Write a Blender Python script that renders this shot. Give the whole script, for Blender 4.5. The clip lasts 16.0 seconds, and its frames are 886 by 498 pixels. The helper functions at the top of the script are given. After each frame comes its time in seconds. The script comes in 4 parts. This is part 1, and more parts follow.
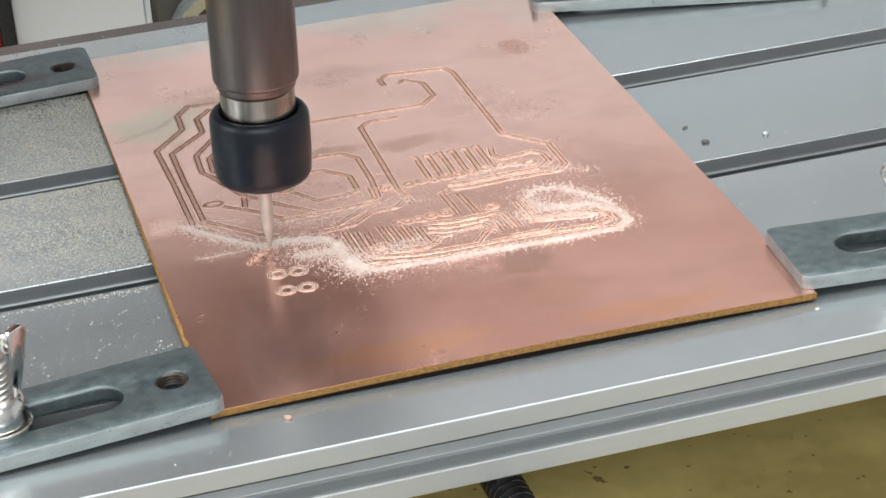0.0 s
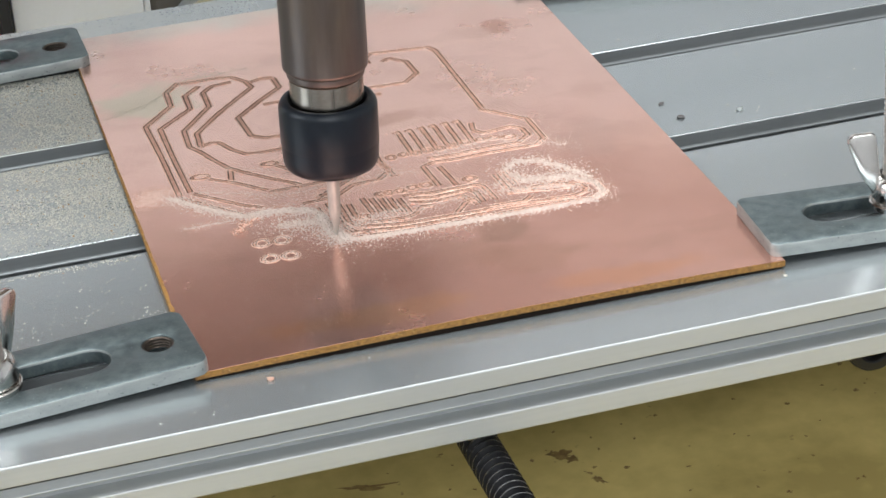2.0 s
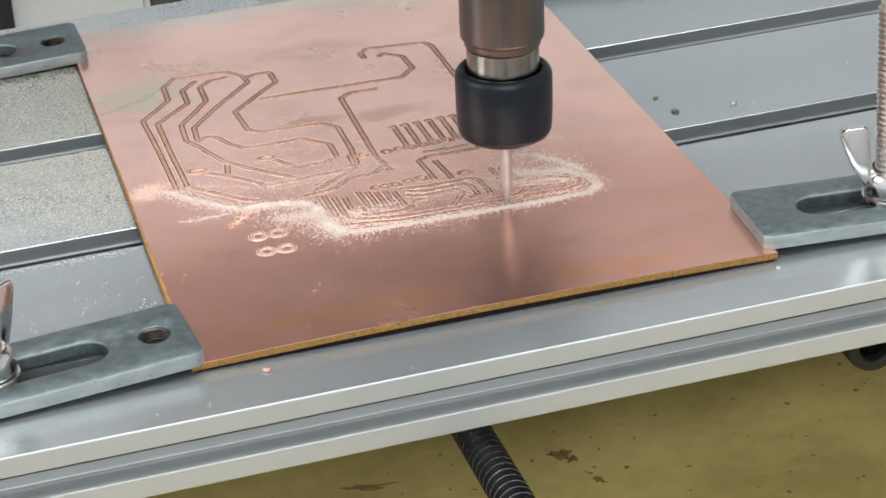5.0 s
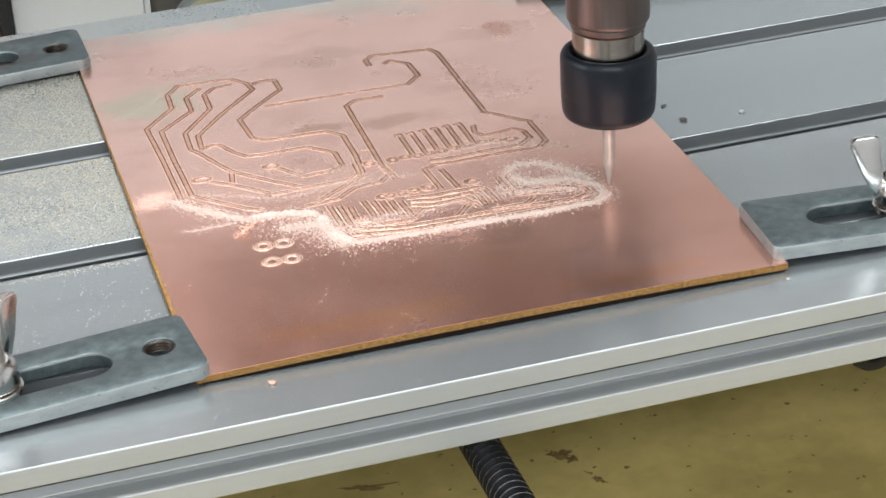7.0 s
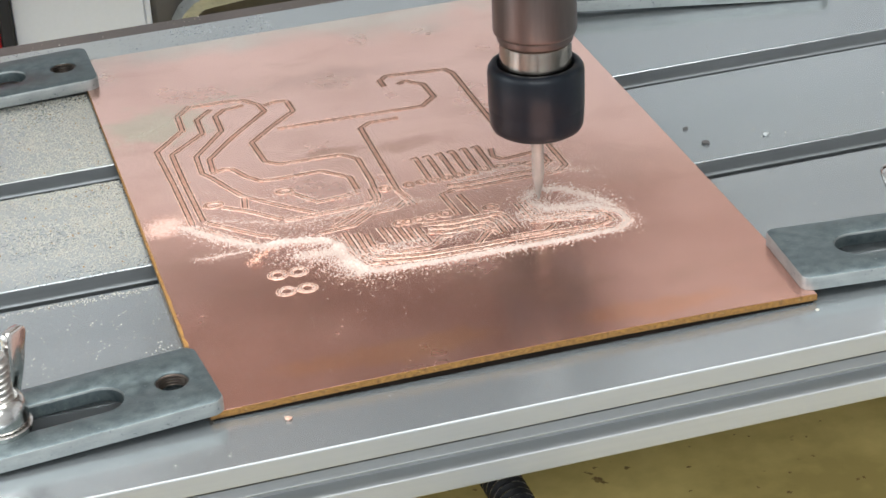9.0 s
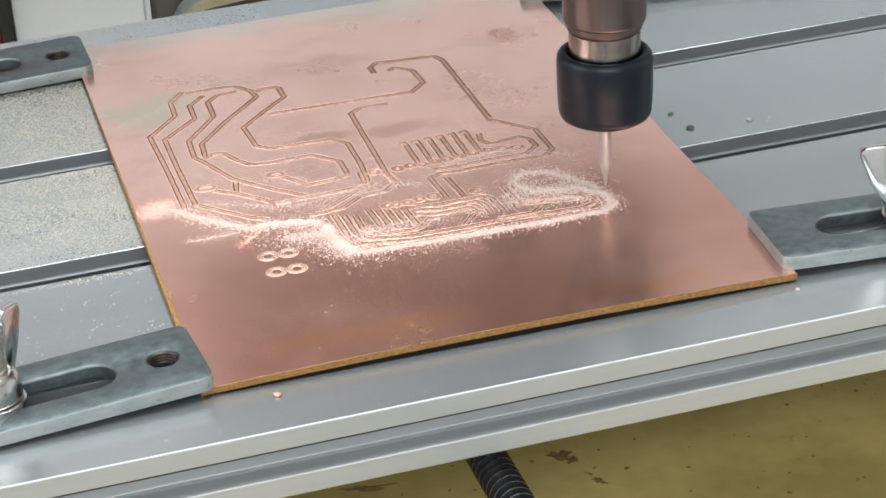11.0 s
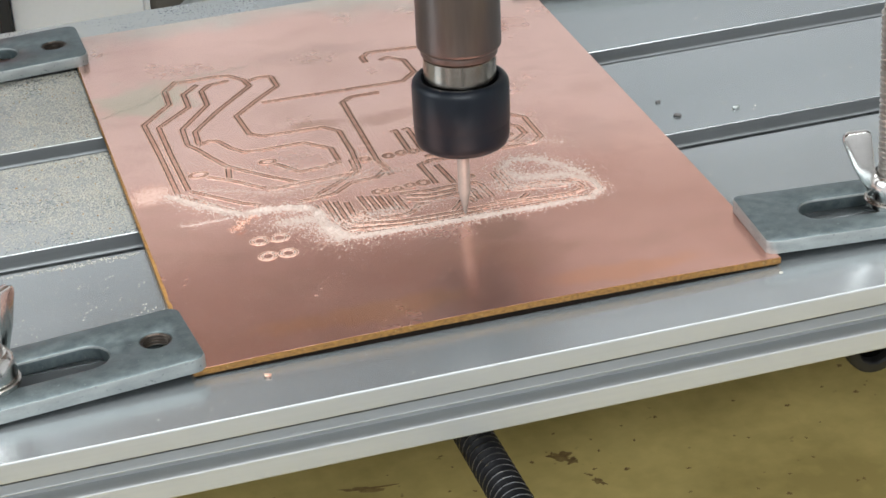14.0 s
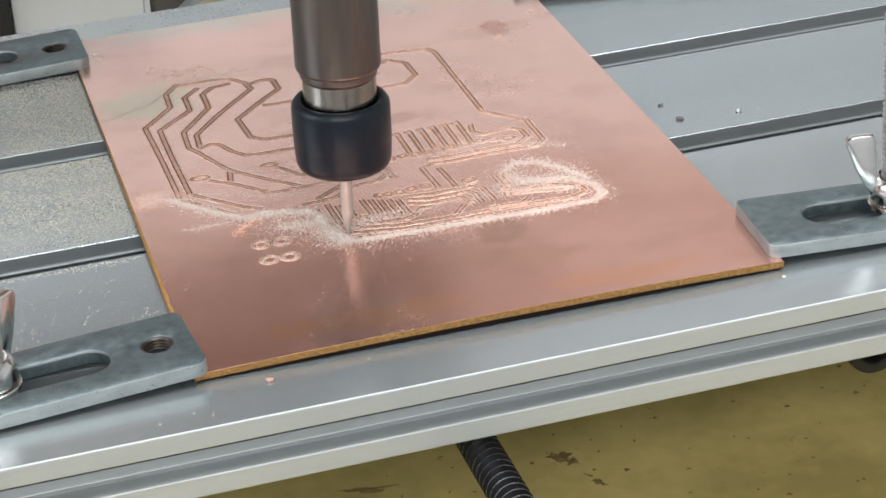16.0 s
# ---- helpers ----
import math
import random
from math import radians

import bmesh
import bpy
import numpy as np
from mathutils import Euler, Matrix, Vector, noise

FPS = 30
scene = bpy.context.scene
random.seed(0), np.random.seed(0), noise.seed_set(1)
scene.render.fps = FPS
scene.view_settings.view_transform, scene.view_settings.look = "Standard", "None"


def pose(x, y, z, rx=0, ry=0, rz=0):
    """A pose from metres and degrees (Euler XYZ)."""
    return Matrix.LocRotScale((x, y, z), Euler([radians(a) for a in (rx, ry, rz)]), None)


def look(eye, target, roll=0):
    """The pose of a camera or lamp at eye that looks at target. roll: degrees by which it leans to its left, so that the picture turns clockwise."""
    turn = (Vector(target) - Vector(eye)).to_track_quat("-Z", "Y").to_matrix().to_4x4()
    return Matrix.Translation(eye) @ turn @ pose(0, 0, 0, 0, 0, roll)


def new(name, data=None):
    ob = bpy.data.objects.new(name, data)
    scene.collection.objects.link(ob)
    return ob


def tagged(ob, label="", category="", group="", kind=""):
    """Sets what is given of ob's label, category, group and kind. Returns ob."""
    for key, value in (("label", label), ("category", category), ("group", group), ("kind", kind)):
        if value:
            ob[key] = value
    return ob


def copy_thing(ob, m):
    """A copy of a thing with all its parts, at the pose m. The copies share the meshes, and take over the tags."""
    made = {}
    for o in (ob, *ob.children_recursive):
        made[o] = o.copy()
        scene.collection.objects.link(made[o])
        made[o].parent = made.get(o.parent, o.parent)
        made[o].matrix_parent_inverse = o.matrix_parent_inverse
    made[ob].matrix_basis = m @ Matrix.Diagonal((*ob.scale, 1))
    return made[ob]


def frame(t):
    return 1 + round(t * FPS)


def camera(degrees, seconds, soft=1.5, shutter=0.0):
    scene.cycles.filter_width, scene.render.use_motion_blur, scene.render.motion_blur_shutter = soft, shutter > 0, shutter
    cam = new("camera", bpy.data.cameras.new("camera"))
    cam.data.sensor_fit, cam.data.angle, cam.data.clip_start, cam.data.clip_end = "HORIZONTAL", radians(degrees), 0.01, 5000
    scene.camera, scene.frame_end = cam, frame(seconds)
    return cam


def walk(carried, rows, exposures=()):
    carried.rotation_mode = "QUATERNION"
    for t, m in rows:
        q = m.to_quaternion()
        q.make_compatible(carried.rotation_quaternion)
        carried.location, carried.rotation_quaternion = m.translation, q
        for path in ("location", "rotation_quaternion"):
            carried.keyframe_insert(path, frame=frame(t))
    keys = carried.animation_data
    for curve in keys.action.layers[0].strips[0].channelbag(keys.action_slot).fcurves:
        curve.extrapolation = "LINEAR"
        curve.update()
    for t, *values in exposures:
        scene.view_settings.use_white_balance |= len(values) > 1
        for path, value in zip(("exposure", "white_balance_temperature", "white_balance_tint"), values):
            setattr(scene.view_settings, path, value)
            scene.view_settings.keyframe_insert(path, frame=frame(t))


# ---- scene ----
# A small desktop milling machine engraves a copper-clad board. Lengths below are in millimetres unless noted.
MM = 0.001

# ---- camera: hand-steadied, sagging by a hair ----
cam = camera(21.88, 16.0, soft=1.58)
EYE = Vector((-0.03937, -0.30115, 0.18012))
PAN, TILT = 0.2528, -0.4709
AHEAD = Vector((math.sin(PAN) * math.cos(TILT), math.cos(PAN) * math.cos(TILT), math.sin(TILT)))
AIM = look(EYE, EYE + AHEAD, -4.124)
SAG = [(0, 0.0), (8.5, 0.0), (9.2, 0.02), (11.5, 0.02), (13.0, 0.042), (15.5, 0.045), (16.0, 0.06)]
walk(cam, [(t, AIM @ pose(0, 0, 0, a, 0, 0)) for t, a in SAG], [(0, -0.11), (16, -0.11)])

# ---- light: unseen lamps, daylight from the south and west sides and one overhead ----
world = bpy.data.worlds.new("sky")
scene.world = world
world.use_nodes = True
wn, wl = world.node_tree.nodes, world.node_tree.links
sky = wn.new("ShaderNodeTexSky")
sky.sky_type, sky.sun_disc = "NISHITA", False
sky.sun_elevation, sky.sun_rotation = radians(40), radians(30)
wl.new(sky.outputs["Color"], wn["Background"].inputs["Color"])
wn["Background"].inputs["Strength"].default_value = 0.1


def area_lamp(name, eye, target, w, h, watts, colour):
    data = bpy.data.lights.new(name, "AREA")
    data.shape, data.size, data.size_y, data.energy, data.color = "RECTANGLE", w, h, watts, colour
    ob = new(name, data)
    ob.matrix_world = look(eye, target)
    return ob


area_lamp("window_light_west", (-1.42, 0.1, 0.75), (0, 0.05, 0.0), 1.0, 0.9, 12, (0.90, 0.96, 1.0))
# added behind the camera, unseen, to brighten the bench and front faces
area_lamp("south_fill_light", (-0.3, -1.92, 1.27), (0.1, 0.0, 0.0), 1.8, 0.62, 33, (0.92, 0.97, 1.0))
# assumed overhead light, unseen; no fitting is modelled for it
area_lamp("overhead_light", (0.15, 0.05, 1.66), (0.15, 0.05, 0), 1.3, 1.5, 50, (0.97, 0.98, 1.0))


# ---- materials ----
def nodes_of(name):
    m = bpy.data.materials.new(name)
    m.use_nodes = True
    return m, m.node_tree.nodes, m.node_tree.links, m.node_tree.nodes["Principled BSDF"]


def material(name, a, b, rough=0.5, metal=0.0, scale=200.0, fine=2500.0, bump=0.1, stretch=(1, 1, 1), spread=0.12, fleck=None):
    """Two-colour noise at two scales, in object space, with varied gloss and a fine relief. fleck: colour, threshold, scale of specks."""
    m, n, l, p = nodes_of(name)
    tc, mp = n.new("ShaderNodeTexCoord"), n.new("ShaderNodeMapping")
    mp.inputs["Scale"].default_value = stretch
    l.new(tc.outputs["Object"], mp.inputs["Vector"])
    big, small = n.new("ShaderNodeTexNoise"), n.new("ShaderNodeTexNoise")
    big.inputs["Scale"].default_value, big.inputs["Detail"].default_value = scale, 5
    small.inputs["Scale"].default_value, small.inputs["Detail"].default_value = fine, 4
    for t in (big, small):
        l.new(mp.outputs["Vector"], t.inputs["Vector"])
    mix = n.new("ShaderNodeMix")
    mix.data_type = "RGBA"
    ramp = n.new("ShaderNodeMapRange")
    ramp.inputs["From Min"].default_value, ramp.inputs["From Max"].default_value = 0.3, 0.7
    add = n.new("ShaderNodeMath")
    add.operation = "MULTIPLY_ADD"
    add.inputs[1].default_value = 0.35
    l.new(small.outputs["Fac"], add.inputs[0])
    sub = n.new("ShaderNodeMath")
    sub.operation = "SUBTRACT"
    sub.inputs[1].default_value = 0.17
    l.new(big.outputs["Fac"], sub.inputs[0])
    l.new(sub.outputs[0], add.inputs[2])
    l.new(add.outputs[0], ramp.inputs["Value"])
    l.new(ramp.outputs["Result"], mix.inputs["Factor"])
    mix.inputs[6].default_value, mix.inputs[7].default_value = (*a, 1), (*b, 1)
    colour = mix.outputs[2]
    if fleck:
        vor = n.new("ShaderNodeTexNoise")
        vor.inputs["Scale"].default_value, vor.inputs["Detail"].default_value = fleck[2], 2
        l.new(tc.outputs["Object"], vor.inputs["Vector"])
        cut = n.new("ShaderNodeMapRange")
        cut.inputs["From Min"].default_value, cut.inputs["From Max"].default_value = fleck[1], fleck[1] + 0.05
        l.new(vor.outputs["Fac"], cut.inputs["Value"])
        mix2 = n.new("ShaderNodeMix")
        mix2.data_type = "RGBA"
        l.new(cut.outputs["Result"], mix2.inputs["Factor"])
        l.new(colour, mix2.inputs[6])
        mix2.inputs[7].default_value = (*fleck[0], 1)
        colour = mix2.outputs[2]
    l.new(colour, p.inputs["Base Color"])
    gloss = n.new("ShaderNodeMapRange")
    gloss.inputs["To Min"].default_value, gloss.inputs["To Max"].default_value = max(0.02, rough - spread), min(1, rough + spread)
    l.new(add.outputs[0], gloss.inputs["Value"])
    l.new(gloss.outputs["Result"], p.inputs["Roughness"])
    p.inputs["Metallic"].default_value = metal
    if bump:
        bp = n.new("ShaderNodeBump")
        bp.inputs["Strength"].default_value, bp.inputs["Distance"].default_value = bump, 0.0002
        l.new(small.outputs["Fac"], bp.inputs["Height"])
        l.new(bp.outputs["Normal"], p.inputs["Normal"])
    return m


def copper_material():
    """Rolled copper foil: satin, with tarnish clouds, a greenish bloom and darker finger marks."""
    m, n, l, p = nodes_of("copper_foil")
    tc = n.new("ShaderNodeTexCoord")

    def noise(scale, detail=4, stretch=(1, 1, 1), offset=(0, 0, 0)):
        mp = n.new("ShaderNodeMapping")
        mp.inputs["Scale"].default_value, mp.inputs["Location"].default_value = stretch, offset
        l.new(tc.outputs["Object"], mp.inputs["Vector"])
        t = n.new("ShaderNodeTexNoise")
        t.inputs["Scale"].default_value, t.inputs["Detail"].default_value = scale, detail
        l.new(mp.outputs["Vector"], t.inputs["Vector"])
        return t.outputs["Fac"]

    def ranged(value, lo, hi, to0=0.0, to1=1.0):
        r = n.new("ShaderNodeMapRange")
        r.interpolation_type = "SMOOTHSTEP"
        for k, v in (("From Min", lo), ("From Max", hi), ("To Min", to0), ("To Max", to1)):
            r.inputs[k].default_value = v
        l.new(value, r.inputs["Value"])
        return r.outputs["Result"]

    def blend(fac, a, b):
        x = n.new("ShaderNodeMix")
        x.data_type = "RGBA"
        l.new(fac, x.inputs["Factor"])
        for k, v in ((6, a), (7, b)):
            if isinstance(v, tuple):
                x.inputs[k].default_value = (*v, 1)
            else:
                l.new(v, x.inputs[k])
        return x.outputs[2]

    def patch(x, y, rx, ry):
        """A soft blot round a spot of the board, with a ragged rim."""
        mp = n.new("ShaderNodeMapping")
        mp.inputs["Location"].default_value = (-x * MM / (rx * MM), -y * MM / (ry * MM), 0)
        mp.inputs["Scale"].default_value = (1 / (rx * MM), 1 / (ry * MM), 0)
        l.new(tc.outputs["Object"], mp.inputs["Vector"])
        ln = n.new("ShaderNodeVectorMath")
        ln.operation = "LENGTH"
        l.new(mp.outputs["Vector"], ln.inputs[0])
        ad = n.new("ShaderNodeMath")
        ad.operation = "MULTIPLY_ADD"
        ad.inputs[1].default_value = 1.5
        l.new(noise(150, 8, offset=(x, y, 0)), ad.inputs[0])
        l.new(ln.outputs["Value"], ad.inputs[2])
        return ranged(ad.outputs[0], 1.7, 1.0)

    c = blend(ranged(noise(28), 0.35, 0.7), (0.87, 0.505, 0.413), (0.74, 0.402, 0.32))
    # paler towards the rear edge: fine settled dust, plus reflected sheen put into colour
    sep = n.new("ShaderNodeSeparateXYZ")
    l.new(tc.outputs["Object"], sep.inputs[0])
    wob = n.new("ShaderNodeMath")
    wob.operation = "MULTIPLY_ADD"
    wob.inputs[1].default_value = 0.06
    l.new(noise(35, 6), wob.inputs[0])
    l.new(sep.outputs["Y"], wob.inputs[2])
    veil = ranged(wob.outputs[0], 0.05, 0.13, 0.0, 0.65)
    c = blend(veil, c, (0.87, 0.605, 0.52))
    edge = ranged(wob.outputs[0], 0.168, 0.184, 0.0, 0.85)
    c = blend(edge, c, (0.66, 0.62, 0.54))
    c = blend(ranged(noise(70, 3, (1, 2.2, 1)), 0.48, 0.75, 0, 0.32), c, (0.6, 0.37, 0.28))
    c = blend(ranged(noise(300, 6), 0.45, 0.72, 0, 0.16), c, (0.55, 0.32, 0.25))
    c = blend(ranged(patch(10, 112, 15, 13), 0, 1, 0, 0.55), c, (0.55, 0.58, 0.42))
    c = blend(ranged(patch(56, 84, 12, 5), 0, 1, 0, 0.42), c, (0.4, 0.2, 0.115))
    c = blend(ranged(patch(40, 86, 10, 4), 0, 1, 0, 0.48), c, (0.4, 0.2, 0.115))
    c = blend(ranged(patch(50, 22, 14, 8), 0, 1, 0, 0.25), c, (0.55, 0.3, 0.2))
    c = blend(ranged(patch(87, 122, 5, 6), 0, 1, 0, 0.55), c, (0.5, 0.22, 0.14))
    c = blend(ranged(patch(48, 122, 16, 7), 0, 1, 0, 0.25), c, (0.42, 0.3, 0.24))
    # orange along the front left: tarnish together with a painted reflection
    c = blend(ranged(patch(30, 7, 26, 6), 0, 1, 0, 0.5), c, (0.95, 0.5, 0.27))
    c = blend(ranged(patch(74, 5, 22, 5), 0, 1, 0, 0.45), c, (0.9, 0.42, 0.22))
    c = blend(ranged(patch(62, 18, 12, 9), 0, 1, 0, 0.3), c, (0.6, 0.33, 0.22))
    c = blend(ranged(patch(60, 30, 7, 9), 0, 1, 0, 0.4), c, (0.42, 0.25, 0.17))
    c = blend(ranged(patch(86, 62, 9, 16), 0, 1, 0, 0.3), c, (0.62, 0.4, 0.33))
    l.new(c, p.inputs["Base Color"])
    p.inputs["Metallic"].default_value = 0.93
    p.inputs["Coat Weight"].default_value, p.inputs["Coat Roughness"].default_value = 0.02, 0.2
    ad = n.new("ShaderNodeMath")
    ad.operation = "ADD"
    l.new(ranged(noise(45, 5), 0.3, 0.75, 0.195, 0.28), ad.inputs[0])
    l.new(ranged(noise(500, 1), 0.3, 0.7, 0, 0.015), ad.inputs[1])
    l.new(ad.outputs[0], p.inputs["Roughness"])
    return m


def table_material():
    """Anodised aluminium with drawing lines along x, and pale dust where the chips land."""
    m = material("anodised_aluminium", (0.318, 0.35, 0.36), (0.408, 0.44, 0.45), 0.235, 0.72, 30, 1500, 0.06, (0.06, 1, 1), 0.03)
    n, l = m.node_tree.nodes, m.node_tree.links
    p = n["Principled BSDF"]
    base = p.inputs["Base Color"].links[0].from_socket
    tc = n.new("ShaderNodeTexCoord")
    sep = n.new("ShaderNodeSeparateXYZ")
    l.new(tc.outputs["Object"], sep.inputs[0])
    big, small = n.new("ShaderNodeTexNoise"), n.new("ShaderNodeTexNoise")
    big.inputs["Scale"].default_value, small.inputs["Scale"].default_value = 60, 1500
    big.inputs["Detail"].default_value = 6
    for t in (big, small):
        l.new(tc.outputs["Object"], t.inputs["Vector"])

    def ramp(src, lo, hi):
        r = n.new("ShaderNodeMapRange")
        r.interpolation_type = "SMOOTHSTEP"
        r.inputs["From Min"].default_value, r.inputs["From Max"].default_value = lo, hi
        l.new(src, r.inputs["Value"])
        return r.outputs["Result"]

    def times(a, b, op="MULTIPLY"):
        x = n.new("ShaderNodeMath")
        x.operation = op
        for k, v in ((0, a), (1, b)):
            if isinstance(v, float):
                x.inputs[k].default_value = v
            else:
                l.new(v, x.inputs[k])
        return x.outputs[0]

    side = ramp(sep.outputs["X"], 0.012, -0.012)
    back = ramp(sep.outputs["Y"], 0.046, 0.075)
    rear = times(ramp(sep.outputs["Y"], 0.147, 0.153), ramp(sep.outputs["X"], 0.06, 0.0))
    flat = ramp(sep.outputs["Z"], -0.00035, -0.0001)
    cover = times(times(times(side, back), rear, "MAXIMUM"), flat)
    grain = ramp(times(times(big.outputs["Fac"], 0.6), times(small.outputs["Fac"], 0.7), "ADD"), 0.5, 0.64)
    amount = times(times(cover, grain), 0.4)
    mix = n.new("ShaderNodeMix")
    mix.data_type = "RGBA"
    l.new(amount, mix.inputs["Factor"])
    l.new(base, mix.inputs[6])
    mix.inputs[7].default_value = (0.35, 0.345, 0.295, 1)
    l.new(mix.outputs[2], p.inputs["Base Color"])
    l.new(times(times(amount, -0.70), 0.72, "ADD"), p.inputs["Metallic"])
    gloss = p.inputs["Roughness"].links[0].from_socket
    l.new(times(gloss, times(amount, 0.5), "ADD"), p.inputs["Roughness"])
    return m


FRONT_SKIN = material("front_aluminium", (0.39, 0.408, 0.413), (0.45, 0.468, 0.474), 0.5, 0.35, 40, 1500, 0.1, (0.04, 1, 1), 0.05)
SLOT_SHADE = material("shaded_slot_aluminium", (0.24, 0.255, 0.258), (0.30, 0.315, 0.318), 0.46, 0.6, 60, 1500, 0.1, (0.05, 1, 1), 0.06)
COPPER = copper_material()
TABLE = table_material()
BURR = material("fresh_copper_burr", (0.95, 0.72, 0.61), (0.76, 0.45, 0.33), 0.5, 0.5, 600, 6000, 0.5)
GROOVE_FLOOR = material("groove_floor", (0.84, 0.51, 0.385), (0.58, 0.32, 0.23), 0.38, 0.8, 1100, 5000, 0.5)
GROOVE_SHADE = material("groove_foot_shade", (0.03, 0.015, 0.01), (0.075, 0.04, 0.028), 0.8, 0.0, 700, 5000, 0.3)
LAMINATE = material("phenolic_laminate", (0.16, 0.075, 0.017), (0.42, 0.21, 0.045), 0.62, 0.0, 1700, 5000, 1.0, (0.7, 1, 1.4), fleck=((0.45, 0.3, 0.12), 0.66, 1500))
ZINC = material("zinc_plated_steel", (0.075, 0.10, 0.105), (0.145, 0.178, 0.182), 0.42, 0.72, 520, 2600, 0.16, fleck=((0.2, 0.235, 0.24), 0.7, 1300))
PALE_ZINC = material("pale_zinc", (0.29, 0.315, 0.31), (0.40, 0.425, 0.415), 0.45, 0.7, 200, 1800, 0.3, (1, 1, 3), fleck=((0.2, 0.22, 0.22), 0.66, 1100))
NICKEL = material("bright_nickel", (0.78, 0.76, 0.73), (0.62, 0.60, 0.575), 0.19, 1.0, 200, 2500, 0.06, spread=0.06)
THREAD = material("rod_thread", (0.68, 0.66, 0.63), (0.48, 0.46, 0.43), 0.35, 1.0, 300, 2500, 0.1)
BRONZE = material("browned_steel", (0.12, 0.1, 0.093), (0.18, 0.148, 0.135), 0.33, 0.85, 60, 1400, 0.08, (1, 1, 0.12), 0.05)
STEEL = material("ground_steel", (0.46, 0.41, 0.36), (0.33, 0.29, 0.25), 0.2, 1.0, 120, 1600, 0.06, (1, 1, 6), 0.05)
CARBIDE = material("carbide", (0.60, 0.575, 0.53), (0.5, 0.475, 0.44), 0.42, 0.55, 300, 2500, 0.05)
BLACKED = material("black_oxide", (0.006, 0.009, 0.014), (0.010, 0.014, 0.020), 0.33, 0.0, 80, 1800, 0.08, (1, 1, 0.3), 0.035)
BROWNED = material("oily_cut_thread", (0.1, 0.08, 0.065), (0.06, 0.047, 0.038), 0.35, 0.8, 300, 2500, 0.1)
DARK = material("dark_bore", (0.02, 0.02, 0.02), (0.04, 0.04, 0.04), 0.6, 0.2, 300, 2500, 0.1)
GAP_DARK = material("dark_gap_brown", (0.010, 0.007, 0.005), (0.018, 0.012, 0.009), 0.8, 0.0, 120, 1900, 0.15)
RUBBER = material("black_plastic", (0.006, 0.006, 0.0065), (0.013, 0.013, 0.014), 0.5, 0.0, 120, 1900, 0.15)
SCREW = material("greased_screw", (0.004, 0.004, 0.005), (0.010, 0.010, 0.011), 0.36, 0.1, 200, 1800, 0.1)
for dull, level in ((BLACKED, 0.3), (SCREW, 0.15), (RUBBER, 0.25), (GAP_DARK, 0.1)):  # oily and matt blacks
    dull.node_tree.nodes["Principled BSDF"].inputs["Specular IOR Level"].default_value = level
# paler than the screw itself: the highlights along its crests, set in colour
CREST = material("thread_crest_glint", (0.27, 0.27, 0.28), (0.38, 0.38, 0.39), 0.26, 0.9, 300, 1800, 0.1)
DUST = material("milling_dust", (0.76, 0.66, 0.59), (0.63, 0.49, 0.42), 0.85, 0.0, 2000, 8000, 0.4)
BLOOM = material("greenish_dust", (0.62, 0.60, 0.50), (0.5, 0.49, 0.4), 0.9, 0.0, 2000, 8000, 0.3)
GREYDUST = material("settled_dust", (0.61, 0.59, 0.515), (0.37, 0.355, 0.30), 0.9, 0.0, 2000, 8000, 0.3)
CHIP = material("copper_chip", (0.95, 0.72, 0.6), (0.85, 0.5, 0.36), 0.4, 0.7, 900, 5000, 0.2)
BOARD = material("stained_bench", (0.685, 0.54, 0.205), (0.42, 0.325, 0.11), 0.5, 0.0, 26, 260, 0.08, fleck=((0.3, 0.2, 0.07), 0.73, 300))
STAIN = material("rust_stain", (0.15, 0.075, 0.028), (0.33, 0.235, 0.085), 0.7, 0.0, 400, 2500, 0.2)
PALE = material("pale_grey_case", (0.45, 0.50, 0.60), (0.50, 0.55, 0.655), 0.5, 0.0, 20, 900, 0.05)
CASTING = material("warm_brown_casting", (0.125, 0.08, 0.058), (0.175, 0.115, 0.085), 0.55, 0.2, 40, 900, 0.1)
PANEL = material("pale_grey_panel", (0.56, 0.545, 0.545), (0.62, 0.605, 0.605), 0.6, 0.1, 30, 900, 0.1)
PINKDUST = material("fine_copper_dust", (0.74, 0.53, 0.45), (0.62, 0.41, 0.33), 0.8, 0.1, 1500, 7000, 0.3)
CHARCOAL = material("charcoal_case", (0.07, 0.065, 0.065), (0.1, 0.095, 0.09), 0.55, 0.0, 40, 900, 0.1)
NAVY = material("dark_case", (0.005, 0.007, 0.012), (0.008, 0.010, 0.016), 0.85, 0.0, 40, 900, 0.1)
RED = material("red_case", (0.45, 0.02, 0.025), (0.38, 0.015, 0.02), 0.45, 0.0, 40, 900, 0.05)
BROWN = material("rear_gap_brown", (0.05, 0.042, 0.038), (0.085, 0.07, 0.062), 0.6, 0.0, 60, 1500, 0.2, fleck=((0.4, 0.36, 0.3), 0.7, 900))
PLASTER = material("painted_plaster", (0.80, 0.81, 0.82), (0.75, 0.76, 0.77), 0.8, 0.0, 2, 60, 0.1)
BLUEWALL = material("blue_grey_paint", (0.78, 0.79, 0.81), (0.73, 0.74, 0.76), 0.8, 0.0, 2, 60, 0.1)
CEILING = material("white_ceiling", (0.78, 0.77, 0.75), (0.72, 0.71, 0.70), 0.85, 0.0, 2, 60, 0.1)
FLOOR = material("grey_floor", (0.2, 0.19, 0.18), (0.26, 0.25, 0.23), 0.5, 0.0, 3, 80, 0.1)
FRAME = material("window_frame_paint", (0.78, 0.78, 0.76), (0.72, 0.72, 0.7), 0.4, 0.0, 5, 100, 0.05)


